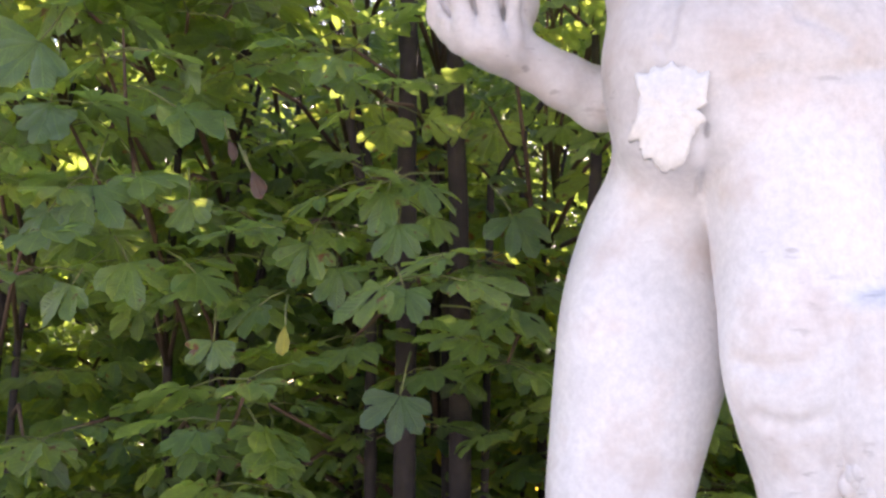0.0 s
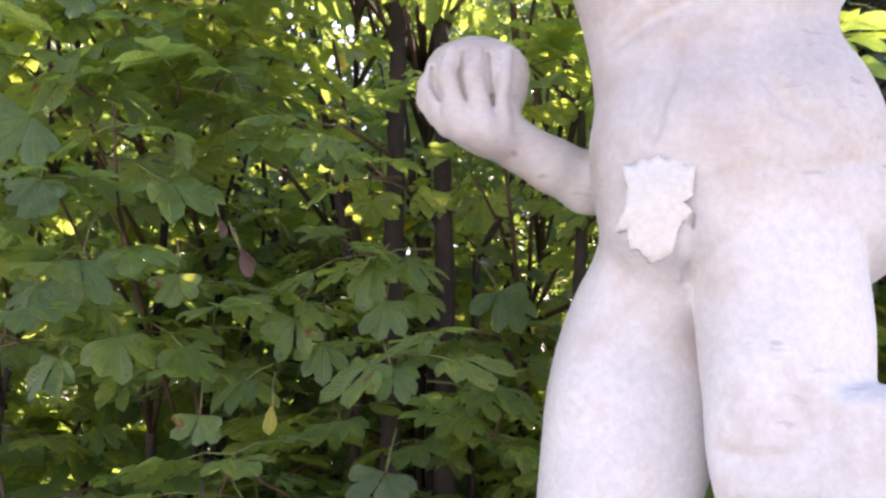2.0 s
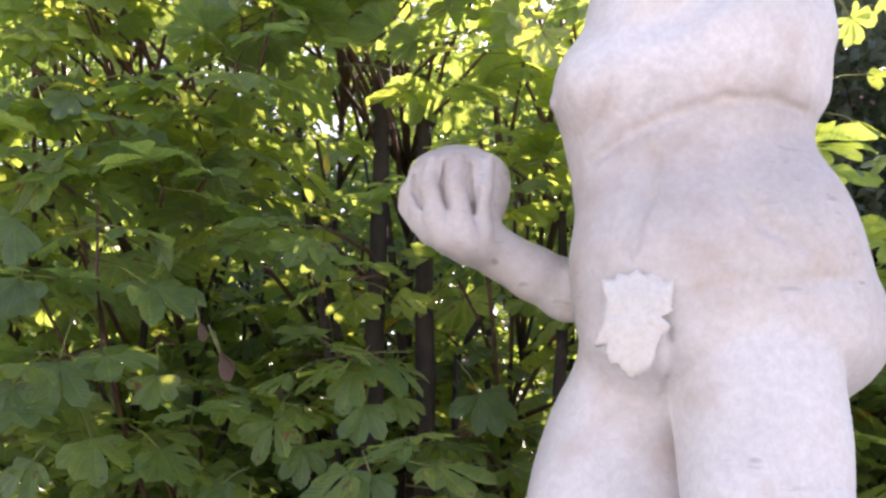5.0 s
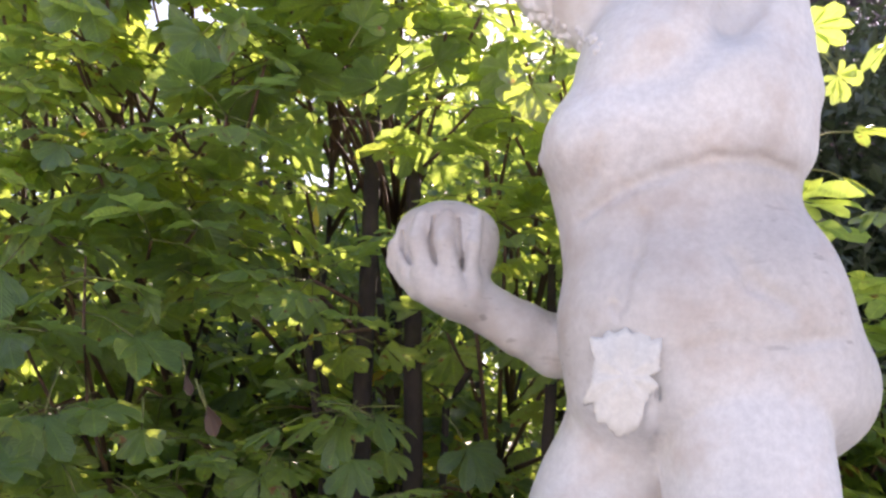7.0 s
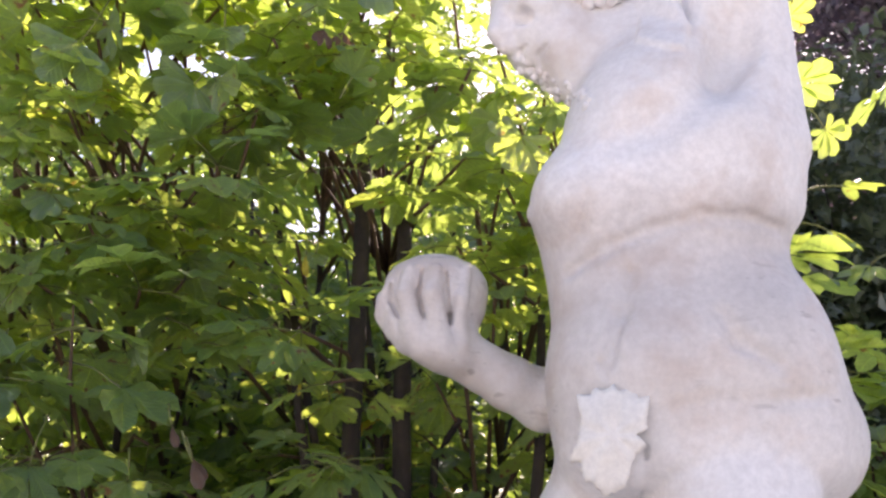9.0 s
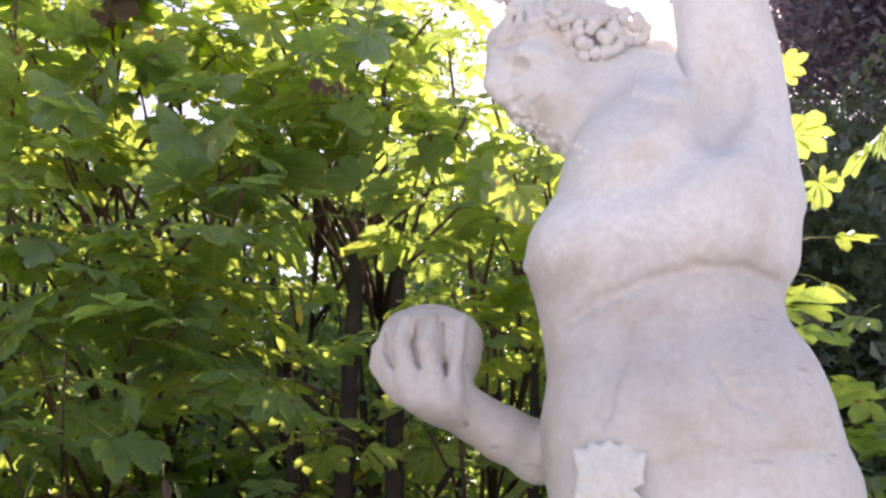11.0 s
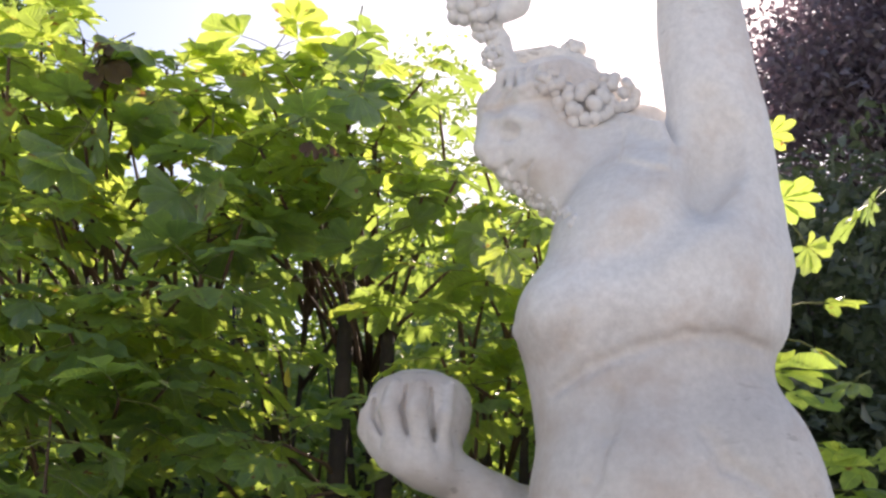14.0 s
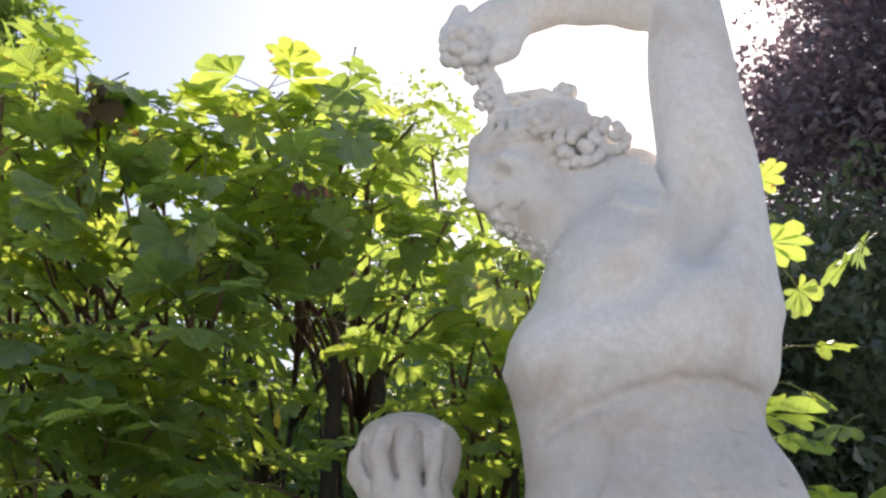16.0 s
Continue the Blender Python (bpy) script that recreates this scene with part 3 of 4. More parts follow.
    # tree stump beside the near leg
    s.loft([(1.590, 0.588, 1.572, 0.094, 0.082), (1.536, 0.586, 1.572, 0.099, 0.088), (1.454, 0.590, 1.573, 0.096, 0.091), (1.372, 0.602, 1.578, 0.086, 0.092),
            (1.163, 0.608, 1.590, 0.075, 0.100), (0.907, 0.600, 1.600, 0.093, 0.110)], k=0.004)
    s.egg((0.585, 1.570, 1.585), (0.0980, 0.086, 0.0340), (0, 6, 0), 0.012)
    verts, faces = s.mesh(VOXEL)
    faces = faces.tolist()
    slots = [0] * len(faces)
    verts = [tuple(v) for v in verts]

    def join(vf, slot=0):
        n = len(verts)
        verts.extend(vf[0])
        faces.extend([tuple(i + n for i in f) for f in vf[1]])
        slots.extend([slot] * len(vf[1]))
    rng = random.Random(3)

    def bunch(c, r, n, size):
        """Grapes packed over the outer half of an oval that sits on the skin."""
        c = s.meet(c, 0.006)
        for i in range(n):
            f = (i + 0.5) / n
            w, z = i * 2.39996, 2 * f - 1
            q = math.sqrt(1 - z * z)
            p = (c[0] + r[0] * q * math.cos(w), c[1] - r[1] * abs(q * math.sin(w)), c[2] + r[2] * z)
            join(sphere(p, size * rng.uniform(0.85, 1.12), 1.0))
    bunch((0.313, 1.700, 2.560), (0.0440, 0.024, 0.0360), 27, 0.0118)
    bunch((0.366, 1.720, 2.590), (0.0350, 0.02, 0.0330), 24, 0.0102)
    bunch((0.261, 1.700, 2.598), (0.0203, 0.012, 0.0172), 12, 0.0086)
    bunch((0.133, 1.715, 2.747), (0.0350, 0.03, 0.0350), 24, 0.0138)
    bunch((0.174, 1.735, 2.661), (0.0187, 0.016, 0.0203), 16, 0.0078)
    bunch((0.159, 1.735, 2.709), (0.0187, 0.016, 0.0172), 12, 0.0086)
    bunch((0.303, 1.735, 2.684), (0.0156, 0.012, 0.0109), 8, 0.0086)
    # curls of the beard and over the brow
    a, b, c = Vector((0.200, 1.725, 2.430)), Vector((0.245, 1.715, 2.388)), Vector((0.300, 1.705, 2.352))
    for i in range(34):
        f = i / 33
        p = a.lerp(b, f * 2) if f < 0.5 else b.lerp(c, f * 2 - 1)
        p = p + Vector((rng.uniform(-0.006, 0.010), 0, rng.uniform(-0.003, 0.022)))
        join(sphere(s.meet(p, 0.0035), rng.uniform(0.0055, 0.0085)))
    # knobs on the stump
    for i in range(70):
        w = rng.uniform(2.6, 5.2)
        z = rng.uniform(0, 1)
        c = Vector((0.603, 1.580, 1.509)).lerp(Vector((0.609, 1.585, 1.294)), z)
        join(sphere(c + Vector((math.cos(w) * 0.096, math.sin(w) * 0.090, 0)), rng.uniform(0.008, 0.016), 1.2))
    # carved leaf
    lobes = [(5, 36), (15, 60), (30, 64), (50, 97), (57, 78), (66, 104), (80, 78), (90, 92), (100, 77), (110, 90), (120, 80), (130, 94), (150, 61), (180, 57), (195, 63),
             (211, 88), (217, 70), (239, 88), (246, 84), (260, 98), (280, 88), (300, 58), (320, 48), (345, 56)]
    join(stone_leaf((0.310, 1.540, 1.836), lobes, 0.00073, 0.022, (0, 0, -6)), 1)
    me = mesh_of("statue", verts, faces, [MARBLE, PLASTER], slots=slots)
    return tagged(new("statue", me), "weathered white stone garden statue holding bowl and grapes, on plinth", "statue")


figure = statue()


def plinth():
    """Moulded block: base step, die, cornice and slab, each with its own edges."""
    root = new("plinth")
    root.location = (0.42, 1.69, 0)
    tagged(root, "square grey stone plinth carrying the white statue", "plinth")
    for name, w, d, z0, z1 in (("base", 0.44, 0.36, -0.03, 0.14), ("die", 0.37, 0.29, 0.14, 0.7), ("cornice", 0.42, 0.34, 0.7, 0.78), ("slab", 0.39, 0.31, 0.78, 0.865)):
        bm = bmesh.new()
        bmesh.ops.create_cube(bm, size=1)
        for v in bm.verts:
            v.co = Vector((v.co.x * 2 * w, v.co.y * 2 * d, z0 if v.co.z < 0 else z1))
        bmesh.ops.bevel(bm, geom=bm.edges[:], offset=0.012, segments=3, affect="EDGES")
        me = bpy.data.meshes.new(name)
        bm.to_mesh(me)
        bm.free()
        me.materials.append(PLINTH)
        part(name, me, root)


plinth()


# ---- foliage ----
def chestnut_leaf(rng, size, fingers=7, blade=None):
    """A palmate leaf: stalk, then leaflets spread like a fan from its end, folded along the midrib and drooping."""
    verts, faces, uvs = [], [], []
    spread = [0, 36, -36, 70, -70, 108, -108][:fingers]
    longs = [1, 0.96, 0.94, 0.8, 0.78, 0.55, 0.52]
    for g, a in enumerate(spread):
        a = radians(a + rng.uniform(-8, 8))
        length = size * longs[g] * rng.uniform(0.9, 1.06)
        wide = length * rng.uniform(0.19, 0.24)
        droop = rng.uniform(0.1, 0.5)
        fold = rng.uniform(0.15, 0.5)
        twist = rng.uniform(-0.35, 0.35)
        n = 8
        start = len(verts)
        for i in range(n + 1):
            s = i / n
            w = wide * (s * (1 - s ** 3.5) ** 0.7 / 0.55 + 0.03 * (1 - s)) if s < 1 else 0.0
            along = length * (0.03 + 0.97 * s)
            z = -droop * length * s * s * 0.6 + 0.03 * length * math.sin(s * 7 + g)
            for u in (-1, 0, 1):
                jag = 1 + (0.07 if i % 2 else -0.04) * (u != 0)
                x = u * w * jag
                zz = z + abs(u) * w * fold + u * w * twist * s
                p = (x * math.cos(a) + along * math.sin(a), along * math.cos(a) - x * math.sin(a), zz)
                verts.append(p)
                uvs.append((u * 0.5 + 0.5, s))
        for i in range(n):
            k = start + i * 3
            faces += [(k, k + 1, k + 4, k + 3), (k + 1, k + 2, k + 5, k + 4)]
    slots = [0] * len(faces)
    stalk = size * rng.uniform(0.7, 1.2)
    tv, tf = tube([(0, 0, 0), (0, -stalk * 0.5, 0.02 * stalk), (0, -stalk, -0.12 * stalk)], [0.0014, 0.0014, 0.002], 4)
    base = len(verts)
    verts += tv
    uvs += [(0.5, 0.5)] * len(tv)
    faces += [tuple(i + base for i in f) for f in tf]
    slots += [1] * len(tf)
    return mesh_of("chestnut_leaf", verts, faces, [blade or CHESTNUT, STALK], True, slots, uvs), stalk


STALK = surface("leaf_stalk", [(0.3, (0.12, 0.16, 0.05)), (0.7, (0.2, 0.2, 0.07))], 20.0, 0.6, 90, 0.2, 0.001)
LEAF_RNG = random.Random(11)
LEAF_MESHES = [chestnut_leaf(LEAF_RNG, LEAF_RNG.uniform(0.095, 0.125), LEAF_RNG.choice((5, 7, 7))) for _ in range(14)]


def chestnut(seed, base, lo, hi, top, nodes, per, label, stems=3, front=0.5, small=1.0, slope=0.3):
    """A young chestnut: stems from the ground, twigs to nodes, a whorl of leaves at each node."""
    rng = random.Random(seed)
    root = new("chestnut_tree")
    root.location = base
    tagged(root, label, "tree", "chestnut hedge")
    b = Vector(base)
    lines = []
    for i in range(stems):
        foot = Vector((rng.uniform(-0.12, 0.12), rng.uniform(-0.08, 0.08), -0.05))
        head = Vector((rng.uniform(lo[0], hi[0]) * 0.9 - b.x * 0.9, rng.uniform(0.1, 0.45), rng.uniform(0.76, 0.92) * min(hi[2], top(b.x))))
        pts, rad = [], []
        r0 = rng.uniform(0.009, 0.022)
        for j in range(17):
            f = j / 16
            p = foot.lerp(head, f) + Vector((noise.noise((seed, i, f * 3)), noise.noise((seed + 9, i, f * 3)), 0)) * 0.12 * f
            pts.append(p)
            rad.append(r0 * (1 - 0.72 * f))
        part("trunk", mesh_of("trunk", *tube(pts, rad, 9), [BARK]), root)
        lines.append(pts)
    for k in range(nodes):
        for _ in range(40):
            p = Vector((rng.uniform(lo[0], hi[0]), lo[1] + (hi[1] - lo[1]) * rng.random() ** front, hi[2] - (hi[2] - lo[2]) * rng.random() ** 0.95))
            gap = -0.2 < p.x < 0.3 and 1.84 < p.z < 2.1 and rng.random() < 0.8
            if p.z > 2.0:
                p.y = lo[1] + min(p.y - lo[1], 0.24 * rng.random())
            roof = top(p.x) - slope * (p.y - lo[1])
            if k % 7 == 0:
                p.z = roof - rng.uniform(0, 0.12)
            if p.z < roof and not gap:
                break
        else:
            continue
        p -= b
        near = min((q for line in lines for q in line[2:]), key=lambda q: ((q - p).length + max(0, q.z - p.z)) * rng.uniform(0.75, 1.3))
        mid = near.lerp(p, 0.55) + Vector((0, 0, 0.04))
        part("twig", mesh_of("twig", *tube([near, mid, p], [0.006, 0.0045, 0.003], 5), [TWIG]), root)
        turn = rng.uniform(0, 360)
        for j in range(per):
            me, stalk = rng.choice(LEAF_MESHES)
            size = small * rng.uniform(0.68, 1.12)
            yaw = turn + j * 360 / per + rng.uniform(-25, 25)
            m = Matrix.Translation(p) @ Euler((radians(rng.gauss(-11, 15)), radians(rng.uniform(-20, 20)), radians(yaw))).to_matrix().to_4x4() @ Matrix.Scale(size, 4) @ Matrix.Translation((0, stalk, 0.1 * stalk))
            leaf = new("leaf", me)
            leaf.parent = root
            leaf.matrix_basis = m
    return root


def inner_leaves(tree, seed, lo, hi, top, count):
    """The crowded leaves in the dark depth of one tree, too many to pick apart."""
    rng = random.Random(seed + 100)
    kinds = []
    for _ in range(6):
        me, stalk = chestnut_leaf(rng, rng.uniform(0.075, 0.11), 5)
        co = np.empty(len(me.vertices) * 3)
        me.vertices.foreach_get("co", co)
        n = 5 * 27
        kinds.append((co.reshape(-1, 3)[:n], [tuple(p.vertices) for p in me.polygons if max(p.vertices) < n]))
        bpy.data.meshes.remove(me)
    grid = np.array([(u, i / 8) for g in range(5) for i in range(9) for u in (0, 0.5, 1)])
    V, F, U = [], [], []
    total = 0
    for _ in range(count):
        p = Vector((rng.uniform(lo[0], hi[0]), rng.uniform(lo[1], hi[1]), rng.uniform(lo[2], hi[2])))
        if p.z > top(p.x) - 0.35 * (p.y - lo[1]) or (-0.2 < p.x < 0.35 and 1.86 < p.z < 2.15 and rng.random() < 0.75):
            continue
        co, fs = rng.choice(kinds)
        m = np.array(Euler((radians(rng.gauss(-20, 20)), radians(rng.uniform(-25, 25)), rng.uniform(0, 6.28))).to_matrix())
        V.append(co @ m.T * rng.uniform(0.7, 1.1) + np.array(p - tree.location))
        F += [tuple(i + total for i in f) for f in fs]
        U.append(grid)
        total += len(co)
    me = mesh_of("inner_leaves", np.concatenate(V).tolist(), F, [CHESTNUT], True, None, np.concatenate(U))
    return tagged(part("inner_leaves", me, tree), kind="stuff")


def cloud_of_leaves(name, seed, count, place, size, mat, parent, aspect=0.5):
    """Many small folded leaves as one mesh; place(rng) gives a spot."""
    rng = np.random.default_rng(seed)
    P = place(rng, count)
    n = len(P)
    L = rng.uniform(size[0], size[1], n)[:, None]
    d = rng.normal(size=(n, 3)) * (1, 1, 0.55) + (0, -0.25, -0.35)
    d /= np.linalg.norm(d, axis=1)[:, None]
    up = rng.normal(size=(n, 3)) * 0.55 + (0, -0.2, 1)
    s = np.cross(d, up)
    s /= np.linalg.norm(s, axis=1)[:, None]
    nn = np.cross(s, d)
    w = L * aspect
    V = np.stack([P, P + d * L * 0.45 - s * w * 0.5 + nn * w * 0.2, P + d * L * 0.5, P + d * L * 0.45 + s * w * 0.5 + nn * w * 0.2, P + d * L - nn * L * 0.15], 1)
    idx = np.arange(n)[:, None] * 5
    Fq = np.concatenate([idx + np.array([[0, 2, 1]]), idx + np.array([[0, 3, 2]]), idx + np.array([[1, 2, 4]]), idx + np.array([[2, 3, 4]])])
    uv = np.tile(np.array([[0.5, 0], [0, 0.5], [0.5, 0.5], [1, 0.5], [0.5, 1]]), (n, 1))
    me = mesh_of(name, V.reshape(-1, 3).tolist(), Fq.tolist(), [mat], True, None, uv)
    return tagged(part(name, me, parent), kind="stuff")


def clumps(centres, radius, squash=0.8):
    c = np.array(centres)

    def place(rng, n):
        k = rng.integers(0, len(c), n)
        v = rng.normal(size=(n, 3))
        v /= np.linalg.norm(v, axis=1)[:, None]
        r = radius * rng.uniform(0.2, 1, n) ** 0.5
        v = v * r[:, None]
        v[:, 2] *= squash
        return c[k] + v
    return place


def leafy_tree(name, seed, base, height, spread, n_clumps, count, size, mat, label, r_trunk=0.1, low=0.25, clump=0.35, group=""):
    """A tree of trunk, limbs and many leaf clumps with gaps between them."""
    rng = random.Random(seed)
    root = new(name)
    root.location = base
    tagged(root, label, "tree", group)
    pts = [Vector((noise.noise((seed, f * 2, 0)) * 0.2 * f, noise.noise((seed, f * 2, 5)) * 0.2 * f, -0.1 + height * 0.85 * f)) for f in [i / 8 for i in range(9)]]
    part("trunk", mesh_of("trunk", *tube(pts, [r_trunk * (1 - 0.8 * i / 8) for i in range(9)], 10), [BARK]), root)
    cs = []
    for i in range(n_clumps):
        z = height * (low + (1 - low) * rng.random())
        w = rng.uniform(0, 2 * math.pi)
        f = (z / height - low) / (1 - low)
        r = spread * (0.45 + 0.55 * math.sin(math.pi * min(1, f * 0.8 + 0.2))) * math.sqrt(rng.random())
        p = Vector((math.cos(w) * r, math.sin(w) * r, z))
        cs.append(tuple(p))
        q = min(pts, key=lambda q: abs(q.z - z * 0.8))
        part("limb", mesh_of("limb", *tube([q, q.lerp(p, 0.5) + Vector((0, 0, 0.06 * r)), p], [r_trunk * 0.22, r_trunk * 0.13, r_trunk * 0.05], 5), [BARK]), root)
    cloud_of_leaves("crown", seed, count, clumps(cs, clump), size, mat, root)
    return root


def hedge_top(x):
    return float(np.interp(x, (-1.2, -0.742, -0.64, -0.532, -0.419, -0.374, -0.296, -0.212, -0.106, -0.057, -0.014, 0.059, 0.123, 0.3, 0.5, 0.62, 1.2), (2.8, 2.775, 2.802, 2.805, 2.78, 2.765, 2.815, 2.84, 2.85, 2.83, 2.755, 2.765, 2.72, 2.62, 2.36, 2.2, 2.2)))


GREEN = "young horse chestnut with broad green palmate leaves, some browned"
LIT = "young horse chestnut with backlit yellow-green palmate leaves"
BEHIND = "young horse chestnut in the shaded depth of the hedge"
chestnut(1, (-0.95, 2.2, 0), (-1.25, 1.8, 1.1), (-0.6, 2.2, 2.95), hedge_top, 56, 4, GREEN, 3, 0.9, 0.9)
tree_left = chestnut(2, (-0.5, 2.3, 0), (-0.72, 1.87, 1.1), (-0.28, 2.25, 2.95), hedge_top, 62, 4, GREEN, 3, 0.9, 0.86)
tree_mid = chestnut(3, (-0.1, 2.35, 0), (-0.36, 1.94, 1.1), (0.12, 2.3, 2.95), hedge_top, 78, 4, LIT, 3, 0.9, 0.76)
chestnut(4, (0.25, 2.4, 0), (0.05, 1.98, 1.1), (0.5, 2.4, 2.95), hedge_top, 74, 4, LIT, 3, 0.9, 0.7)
tree_right = chestnut(5, (0.8, 2.4, 0), (0.45, 1.95, 1.1), (1.25, 2.4, 2.95), hedge_top, 46, 4, "young horse chestnut with large leaves behind the statue", 3, 0.9)


def deep(x):
    return float(np.interp(x, (-0.8, -0.12, 0.05, 0.4, 0.7), (2.32, 2.14, 2.08, 2.08, 2.05)))


for seed, x, y, x0, x1 in ((6, -1.1, 2.7, -1.5, -0.6), (7, -0.3, 2.8, -0.65, 0.05), (8, 0.4, 2.8, 0.0, 0.75), (9, 1.1, 2.8, 0.7, 1.6)):
    back = chestnut(seed, (x, y, 0), (x0, 2.3, 1.0), (x1, 2.9, 3.0), deep, 60, 4, BEHIND, 5, 1.0, 0.75, 0.8)
    inner_leaves(back, seed, (x0 - 0.15, 2.3, 0.75), (x1 + 0.15, 3.0, 2.35), deep, 1500 if abs(x) > 0.5 else 850)


def odd_leaves(tree, spot, blade, fingers, count, size, seed):
    """A few withered or yellowed leaves hanging together on one tree."""
    rng = random.Random(seed)
    for i in range(count):
        me, stalk = chestnut_leaf(rng, size * rng.uniform(0.8, 1.2), fingers, blade)
        leaf = part("leaf", me, tree, "withered brown leaf" if blade is DRY else "yellowed leaf")
        leaf.matrix_basis = Matrix.Translation(Vector(spot) - tree.location + Vector((rng.uniform(-1, 1), rng.uniform(-1, 1), rng.uniform(-1, 1))) * 0.03 * (count > 1)) @ pose(0, 0, 0, rng.uniform(-100, -50), rng.uniform(-30, 30), rng.uniform(120, 240))


tree_edge = chestnut(12, (-0.6, 2.3, 0), (-0.85, 1.92, 2.2), (-0.2, 2.2, 2.95), hedge_top, 20, 4, GREEN, 2, 0.9, 0.85)
odd_leaves(tree_left, (-0.502, 1.860, 2.707), DRY, 5, 5, 0.055, 1)
odd_leaves(tree_mid, (-0.103, 1.860, 2.547), DRY, 3, 3, 0.03, 2)
odd_leaves(tree_left, (-0.298, 1.820, 1.839), DRY, 1, 3, 0.04, 3)
odd_leaves(tree_mid, (-0.158, 2.05, 1.99), YELLOW, 1, 1, 0.035, 4)
odd_leaves(tree_mid, (-0.151, 1.95, 2.185), YELLOW, 1, 1, 0.035, 5)
odd_leaves(tree_left, (-0.222, 1.820, 1.592), YELLOW, 1, 1, 0.05, 6)


def shoot(tree, seed, leaves):
    """Large outer leaves placed to fit the camera's view: spot, turn of the middle leaflet in that view, how far the
    blade stands up, length, lean outwards.
    """
    rng = random.Random(seed)
    for x, y, z, turn, stand, size, out in leaves:
        a = radians(turn)
        d = Vector((math.cos(a), -out, math.sin(a))).normalized()
        up = Vector((0, stand, 1.05 - abs(stand)))
        n = (up - d * up.dot(d)).normalized()
        m = Matrix((d.cross(n), d, n)).transposed().to_4x4()
        me, stalk = chestnut_leaf(rng, size * 0.92, rng.choice((5, 5, 7)))
        leaf = part("leaf", me, tree)
        leaf.matrix_basis = Matrix.Translation(Vector((x, y, z)) - tree.location) @ m


shoot(tree_mid, 70, [(-0.103, 1.95, 1.827, 200, -0.20, 0.109, 0.25), (-0.087, 1.93, 1.81, -110, -0.28, 0.076, 0.25), (-0.038, 1.94, 1.826, -25, -0.24, 0.095, 0.25),
    (-0.067, 2.0, 1.845, 160, -0.24, 0.084, 0.25), (-0.068, 1.93, 1.76, -95, -0.48, 0.076, 0.25), (-0.026, 1.98, 1.781, -40, -0.32, 0.074, 0.25),
    (-0.078, 1.84, 1.65, 215, -0.28, 0.107, 0.25), (-0.047, 1.83, 1.646, -70, -0.48, 0.064, 0.25), (0.045, 1.85, 1.661, -10, -0.28, 0.103, 0.25),
    (0.017, 1.87, 1.706, 10, -0.10, 0.065, 0.25), (0.001, 1.86, 1.696, 195, -0.24, 0.082, 0.25), (-0.22, 1.98, 1.733, -110, -0.56, 0.083, 0.25)])
shoot(tree_mid, 82, [(-0.175, 2.0, 1.698, -85, -0.48, 0.074, 0.25), (0.112, 2.05, 1.792, -60, -0.40, 0.091, 0.25), (-0.063, 1.95, 1.49, -100, -0.64, 0.086, 0.25),
    (0.077, 1.98, 1.617, -20, -0.32, 0.083, 0.25), (-0.079, 1.9, 2.773, -95, 0.72, 0.093, 0.25), (-0.059, 1.86, 2.658, -100, 0.68, 0.090, 0.25),
    (-0.084, 1.88, 2.482, 60, 0.59, 0.061, 0.25), (0.206, 1.92, 2.399, -112, 0.68, 0.098, 0.25), (0.172, 1.95, 2.437, -150, 0.45, 0.086, 0.25),
    (-0.056, 1.97, 2.414, 170, 0.45, 0.087, 0.25), (-0.005, 1.96, 2.396, 190, 0.45, 0.077, 0.25), (0.041, 2.0, 2.469, 20, 0.45, 0.079, 0.25)])
shoot(tree_mid, 94, [(0.079, 2.02, 2.541, -20, 0.54, 0.071, 0.25), (0.142, 2.0, 2.5, -60, 0.54, 0.074, 0.25), (0.015, 2.0, 2.586, -40, 0.54, 0.065, 0.25),
    (0.261, 1.95, 2.472, -60, 0.54, 0.063, 0.25), (-0.143, 2.0, 2.202, -100, 0.72, 0.037, 0.25)])
shoot(tree_left, 80, [(-0.607, 1.84, 1.935, -95, 0.63, 0.081, 0.25), (-0.412, 1.86, 1.933, -30, -0.30, 0.116, 0.25), (-0.442, 1.84, 2.017, -10, -0.15, 0.089, 0.25),
    (-0.535, 1.85, 2.006, -150, -0.18, 0.081, 0.25), (-0.408, 1.88, 2.001, -40, 0.45, 0.057, 0.25), (-0.62, 1.82, 2.029, -120, 0.68, 0.105, 0.25),
    (-0.61, 1.85, 2.113, -70, 0.63, 0.103, 0.25), (-0.532, 1.84, 1.806, -95, -0.48, 0.098, 0.25), (-0.608, 1.86, 1.768, -120, -0.42, 0.082, 0.25),
    (-0.398, 1.9, 1.794, -85, 0.68, 0.066, 0.25), (-0.492, 1.9, 1.694, -60, -0.30, 0.088, 0.25), (-0.58, 1.9, 1.658, -120, -0.30, 0.093, 0.25)])
shoot(tree_left, 92, [(-0.391, 1.93, 1.68, -40, -0.24, 0.090, 0.25), (-0.322, 2.0, 2.043, -35, -0.24, 0.102, 0.25), (-0.482, 1.9, 1.839, -60, -0.36, 0.079, 0.25),
    (-0.364, 1.95, 1.574, -90, 0.54, 0.063, 0.25), (-0.3, 1.98, 1.631, -140, -0.30, 0.083, 0.25), (-0.54, 1.83, 2.509, -110, 0.63, 0.110, 0.25),
    (-0.503, 1.85, 2.553, -50, 0.45, 0.073, 0.25), (-0.636, 1.82, 2.537, 160, 0.54, 0.080, 0.25), (-0.455, 1.85, 2.271, -15, -0.18, 0.094, 0.25),
    (-0.627, 1.83, 2.346, -90, 0.72, 0.068, 0.25), (-0.562, 1.85, 2.248, -100, 0.72, 0.064, 0.25), (-0.634, 1.88, 2.704, -100, 0.54, 0.087, 0.25)])
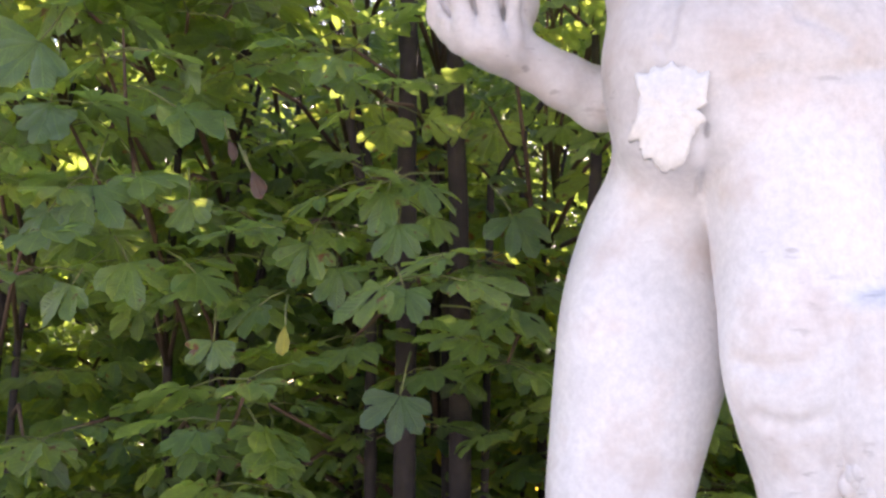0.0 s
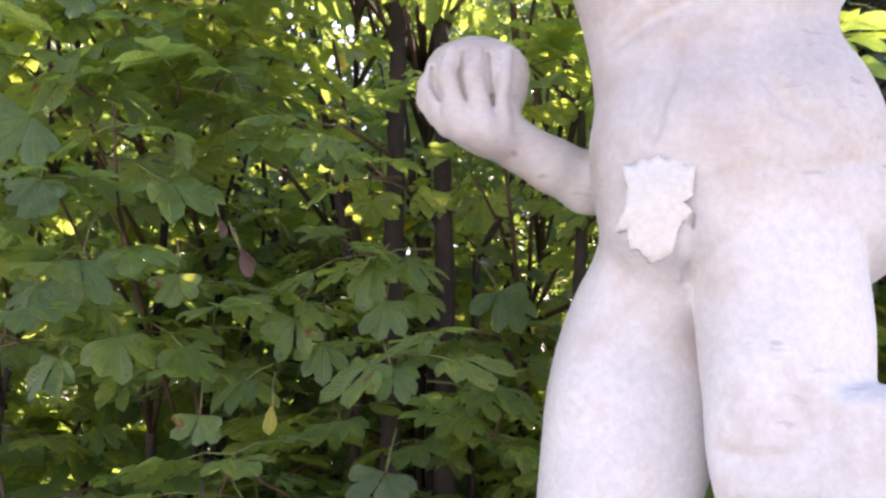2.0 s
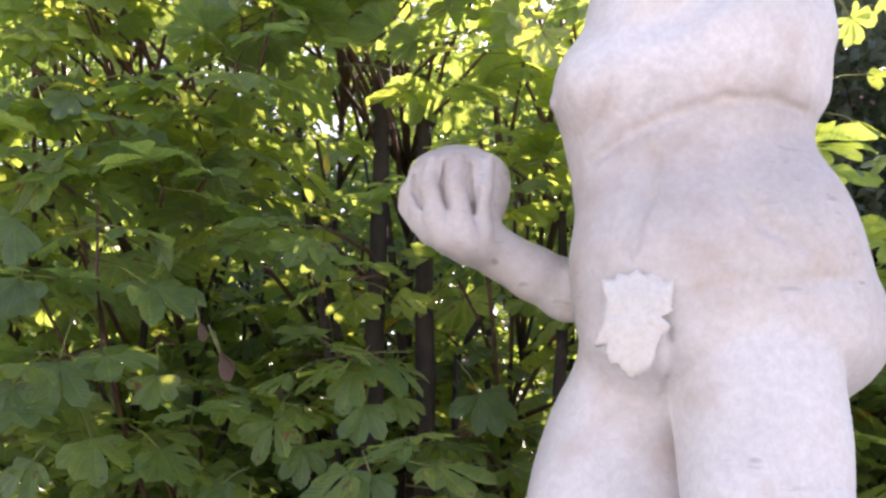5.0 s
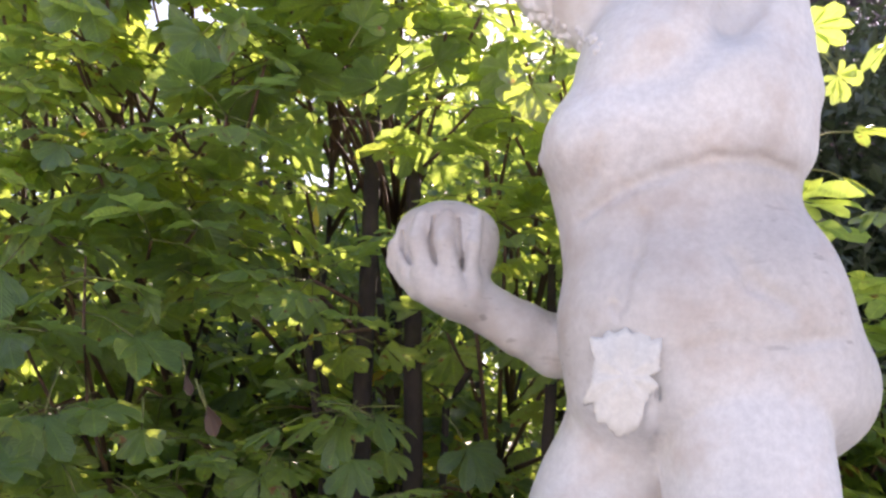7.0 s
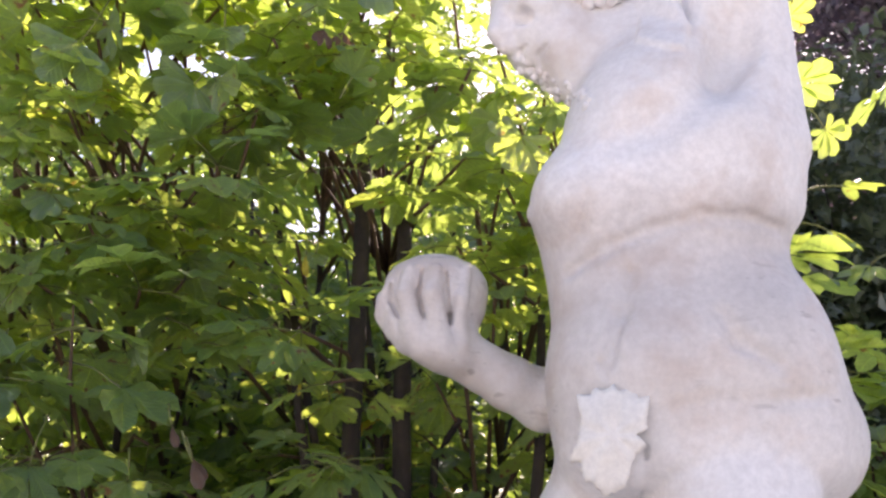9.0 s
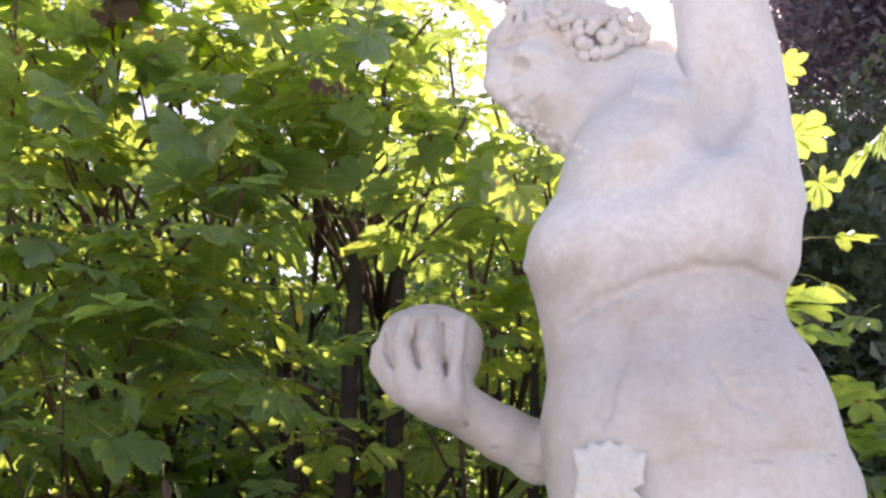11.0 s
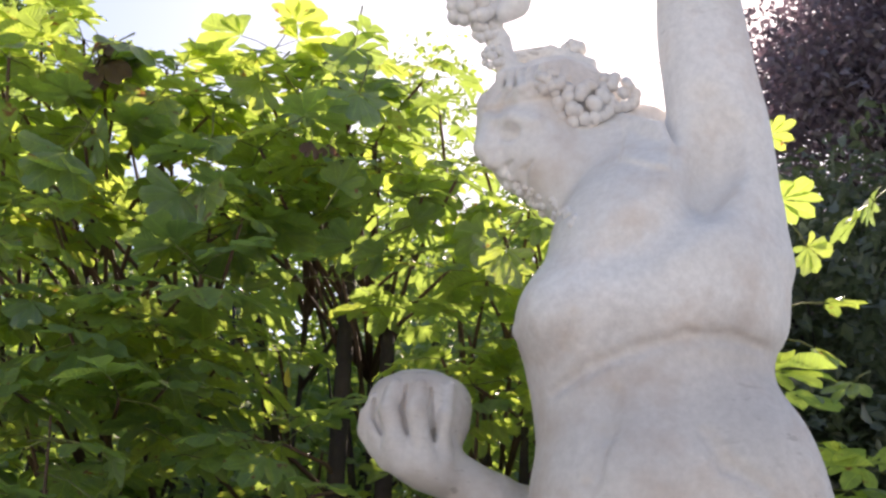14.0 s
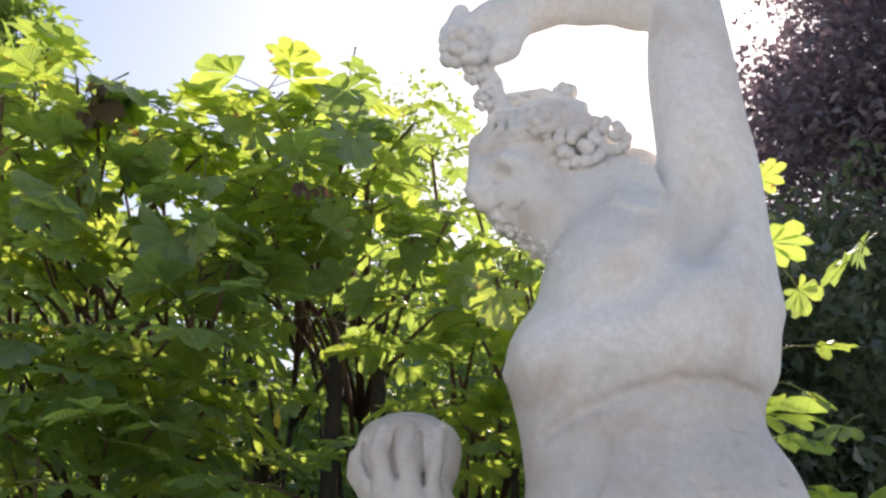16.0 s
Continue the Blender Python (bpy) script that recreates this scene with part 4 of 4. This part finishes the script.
shoot(tree_edge, 90, [(-0.41, 1.88, 2.65, -105, 0.7, 0.092, 0.25), (-0.311, 1.88, 2.57, -85, 0.7, 0.065, 0.25), (-0.348, 1.86, 2.452, -120, 0.55, 0.099, 0.25),
    (-0.313, 1.87, 2.463, -60, 0.5, 0.091, 0.25), (-0.248, 1.93, 2.713, -120, 0.6, 0.085, 0.25), (-0.171, 1.92, 2.676, -60, 0.6, 0.076, 0.25),
    (-0.496, 1.92, 2.733, -30, 0.5, 0.08, 0.25), (-0.263, 1.9, 2.495, -20, -0.3, 0.088, 0.25)])
shoot(tree_right, 100, [(0.657, 1.86, 2.603, 35, 0.36, 0.053, 0.25), (0.66, 1.84, 2.471, 5, 0.33, 0.075, 0.25), (0.826, 1.86, 2.486, -130, 0.36, 0.057, 0.25),
    (0.802, 1.88, 2.463, -150, 0.27, 0.077, 0.25), (0.74, 1.9, 2.315, 0, -0.12, 0.075, 0.25), (0.732, 1.95, 2.251, -30, -0.24, 0.070, 0.25),
    (0.812, 2.0, 2.208, -140, -0.32, 0.064, 0.25), (0.719, 1.9, 2.416, -70, 0.36, 0.062, 0.25)])


def stem(tree, foot, head, r):
    """A dark upright stem that shows through the gap in the leaves, run down to the soil."""
    f, h = Vector(foot), Vector(head)
    pts = [Vector((f.x + (f.x - h.x) * 0.3, f.y, -0.05)), f] + [f.lerp(h, k / 5) + Vector((noise.noise((r * 900, k, 1)), 0, 0)) * 0.012 for k in range(1, 6)]
    pts.append(h + (h - f) * 0.35)
    part("trunk", mesh_of("trunk", *tube([p - tree.location for p in pts], [r * q for q in (1.25, 1.1, 1.05, 1, 0.95, 0.9, 0.85, 0.6)], 9), [BARK]), tree)


stem(tree_mid, (-0.079, 2.2, 1.323), (-0.084, 2.2, 2.297), 0.019)
stem(tree_mid, (0.016, 2.25, 1.596), (-0.002, 2.25, 2.222), 0.019)
stem(tree_mid, (-0.1, 2.3, 1.652), (-0.247, 2.3, 2.271), 0.009)
stem(tree_mid, (0.255, 2.2, 1.691), (0.261, 2.2, 2.033), 0.012)
stem(tree_mid, (0.069, 2.3, 1.892), (0.166, 2.3, 2.06), 0.007)
stem(tree_mid, (-0.151, 2.25, 1.775), (-0.214, 2.25, 2.09), 0.01)
stem(tree_mid, (-0.018, 2.35, 1.744), (-0.081, 2.35, 2.177), 0.009)
b = Vector((-0.497, 1.87, 1.945))
pts = [b + Vector((0.03, 0.3, -0.36)), b + Vector((0.01, 0.03, -0.12)), b, b + Vector((-0.01, 0.0, 0.12))]
part("twig", mesh_of("twig", *tube([p - tree_left.location for p in pts], [0.005, 0.004, 0.0035, 0.002], 6), [TWIG]), tree_left)

# thin-stemmed thicket and trees behind
SHRUB = "thin-stemmed shrub with small light-green leaves, coloured darker on the right for shade"
for i, (x, y, h) in enumerate([(-1.9, 3.5, 3.2), (-1.15, 3.6, 3.25), (-0.45, 3.5, 3.2), (0.3, 3.6, 3.3), (0.95, 3.5, 3.3), (1.7, 3.6, 3.4), (-1.5, 4.6, 3.5), (0.0, 4.7, 3.6), (1.4, 4.6, 3.7), (-0.1, 3.15, 2.95)]):
    # beyond x 1.2 the shade is put into the leaf colour
    leafy_tree("shrub", 21 + i, (x, y, 0), h, 0.75, 46, 8500, (0.035, 0.07), DARK_LEAF if x > 1.2 else SMALL_LEAF, SHRUB, 0.035, 0.12, 0.24, "thicket shrubs")
# dense shrubs added to darken this side; their dark colour carries the shade
for i, (x, y, h) in enumerate([(1.25, 3.3, 3.0), (1.85, 3.9, 3.3), (2.5, 4.4, 3.5)]):
    leafy_tree("shrub", 51 + i, (x, y, 0), h, 0.6, 60, 22000, (0.036, 0.07), DARK_LEAF, "dense shrub added to darken the right, dark leaf colour standing for shade", 0.035, 0.1, 0.26, "thicket shrubs")
leafy_tree("shrub", 36, (-0.04, 3.7, 0), 3.75, 0.22, 30, 5200, (0.025, 0.05), SMALL_LEAF, "slender shrub with fine light-green leaves", 0.03, 0.3, 0.2, "thicket shrubs")
leafy_tree("tall_tree", 31, (3.85, 6.6, 0), 10.0, 1.95, 250, 125000, (0.042, 0.08), FLARE_LEAF, "tall tree standing behind the hedge, leaf colour tinted purple for lens flare", 0.16, 0.08, 0.55)
# tree added to block sun from the right-hand leaves; its height sets the shadow
leafy_tree("shade_tree", 37, (2.4, 5.2, 0), 5.5, 1.0, 120, 44000, (0.04, 0.075), FLARE_LEAF, "smaller tree added to keep sun off the right-hand leaves, tinted purple for flare", 0.07, 0.15, 0.38)
leafy_tree("garden_tree", 32, (-3.0, 6.5, 0), 6.1, 1.0, 90, 22000, (0.06, 0.12), SMALL_LEAF, "distant green tree showing above the hedge", 0.12, 0.1, 0.35)
for i, (x, y) in enumerate([(-6, 9.5), (-2.5, 10.5), (0.8, 9.8), (4.1, 10.2), (7.5, 10.5)]):
    leafy_tree("far_tree", 41 + i, (x, y, 0), 5.0, 2.2, 70, 14000, (0.14, 0.26), DARK_LEAF, "distant dark tree closing the view beyond the hedge", 0.14, 0.06, 0.7, "far trees")
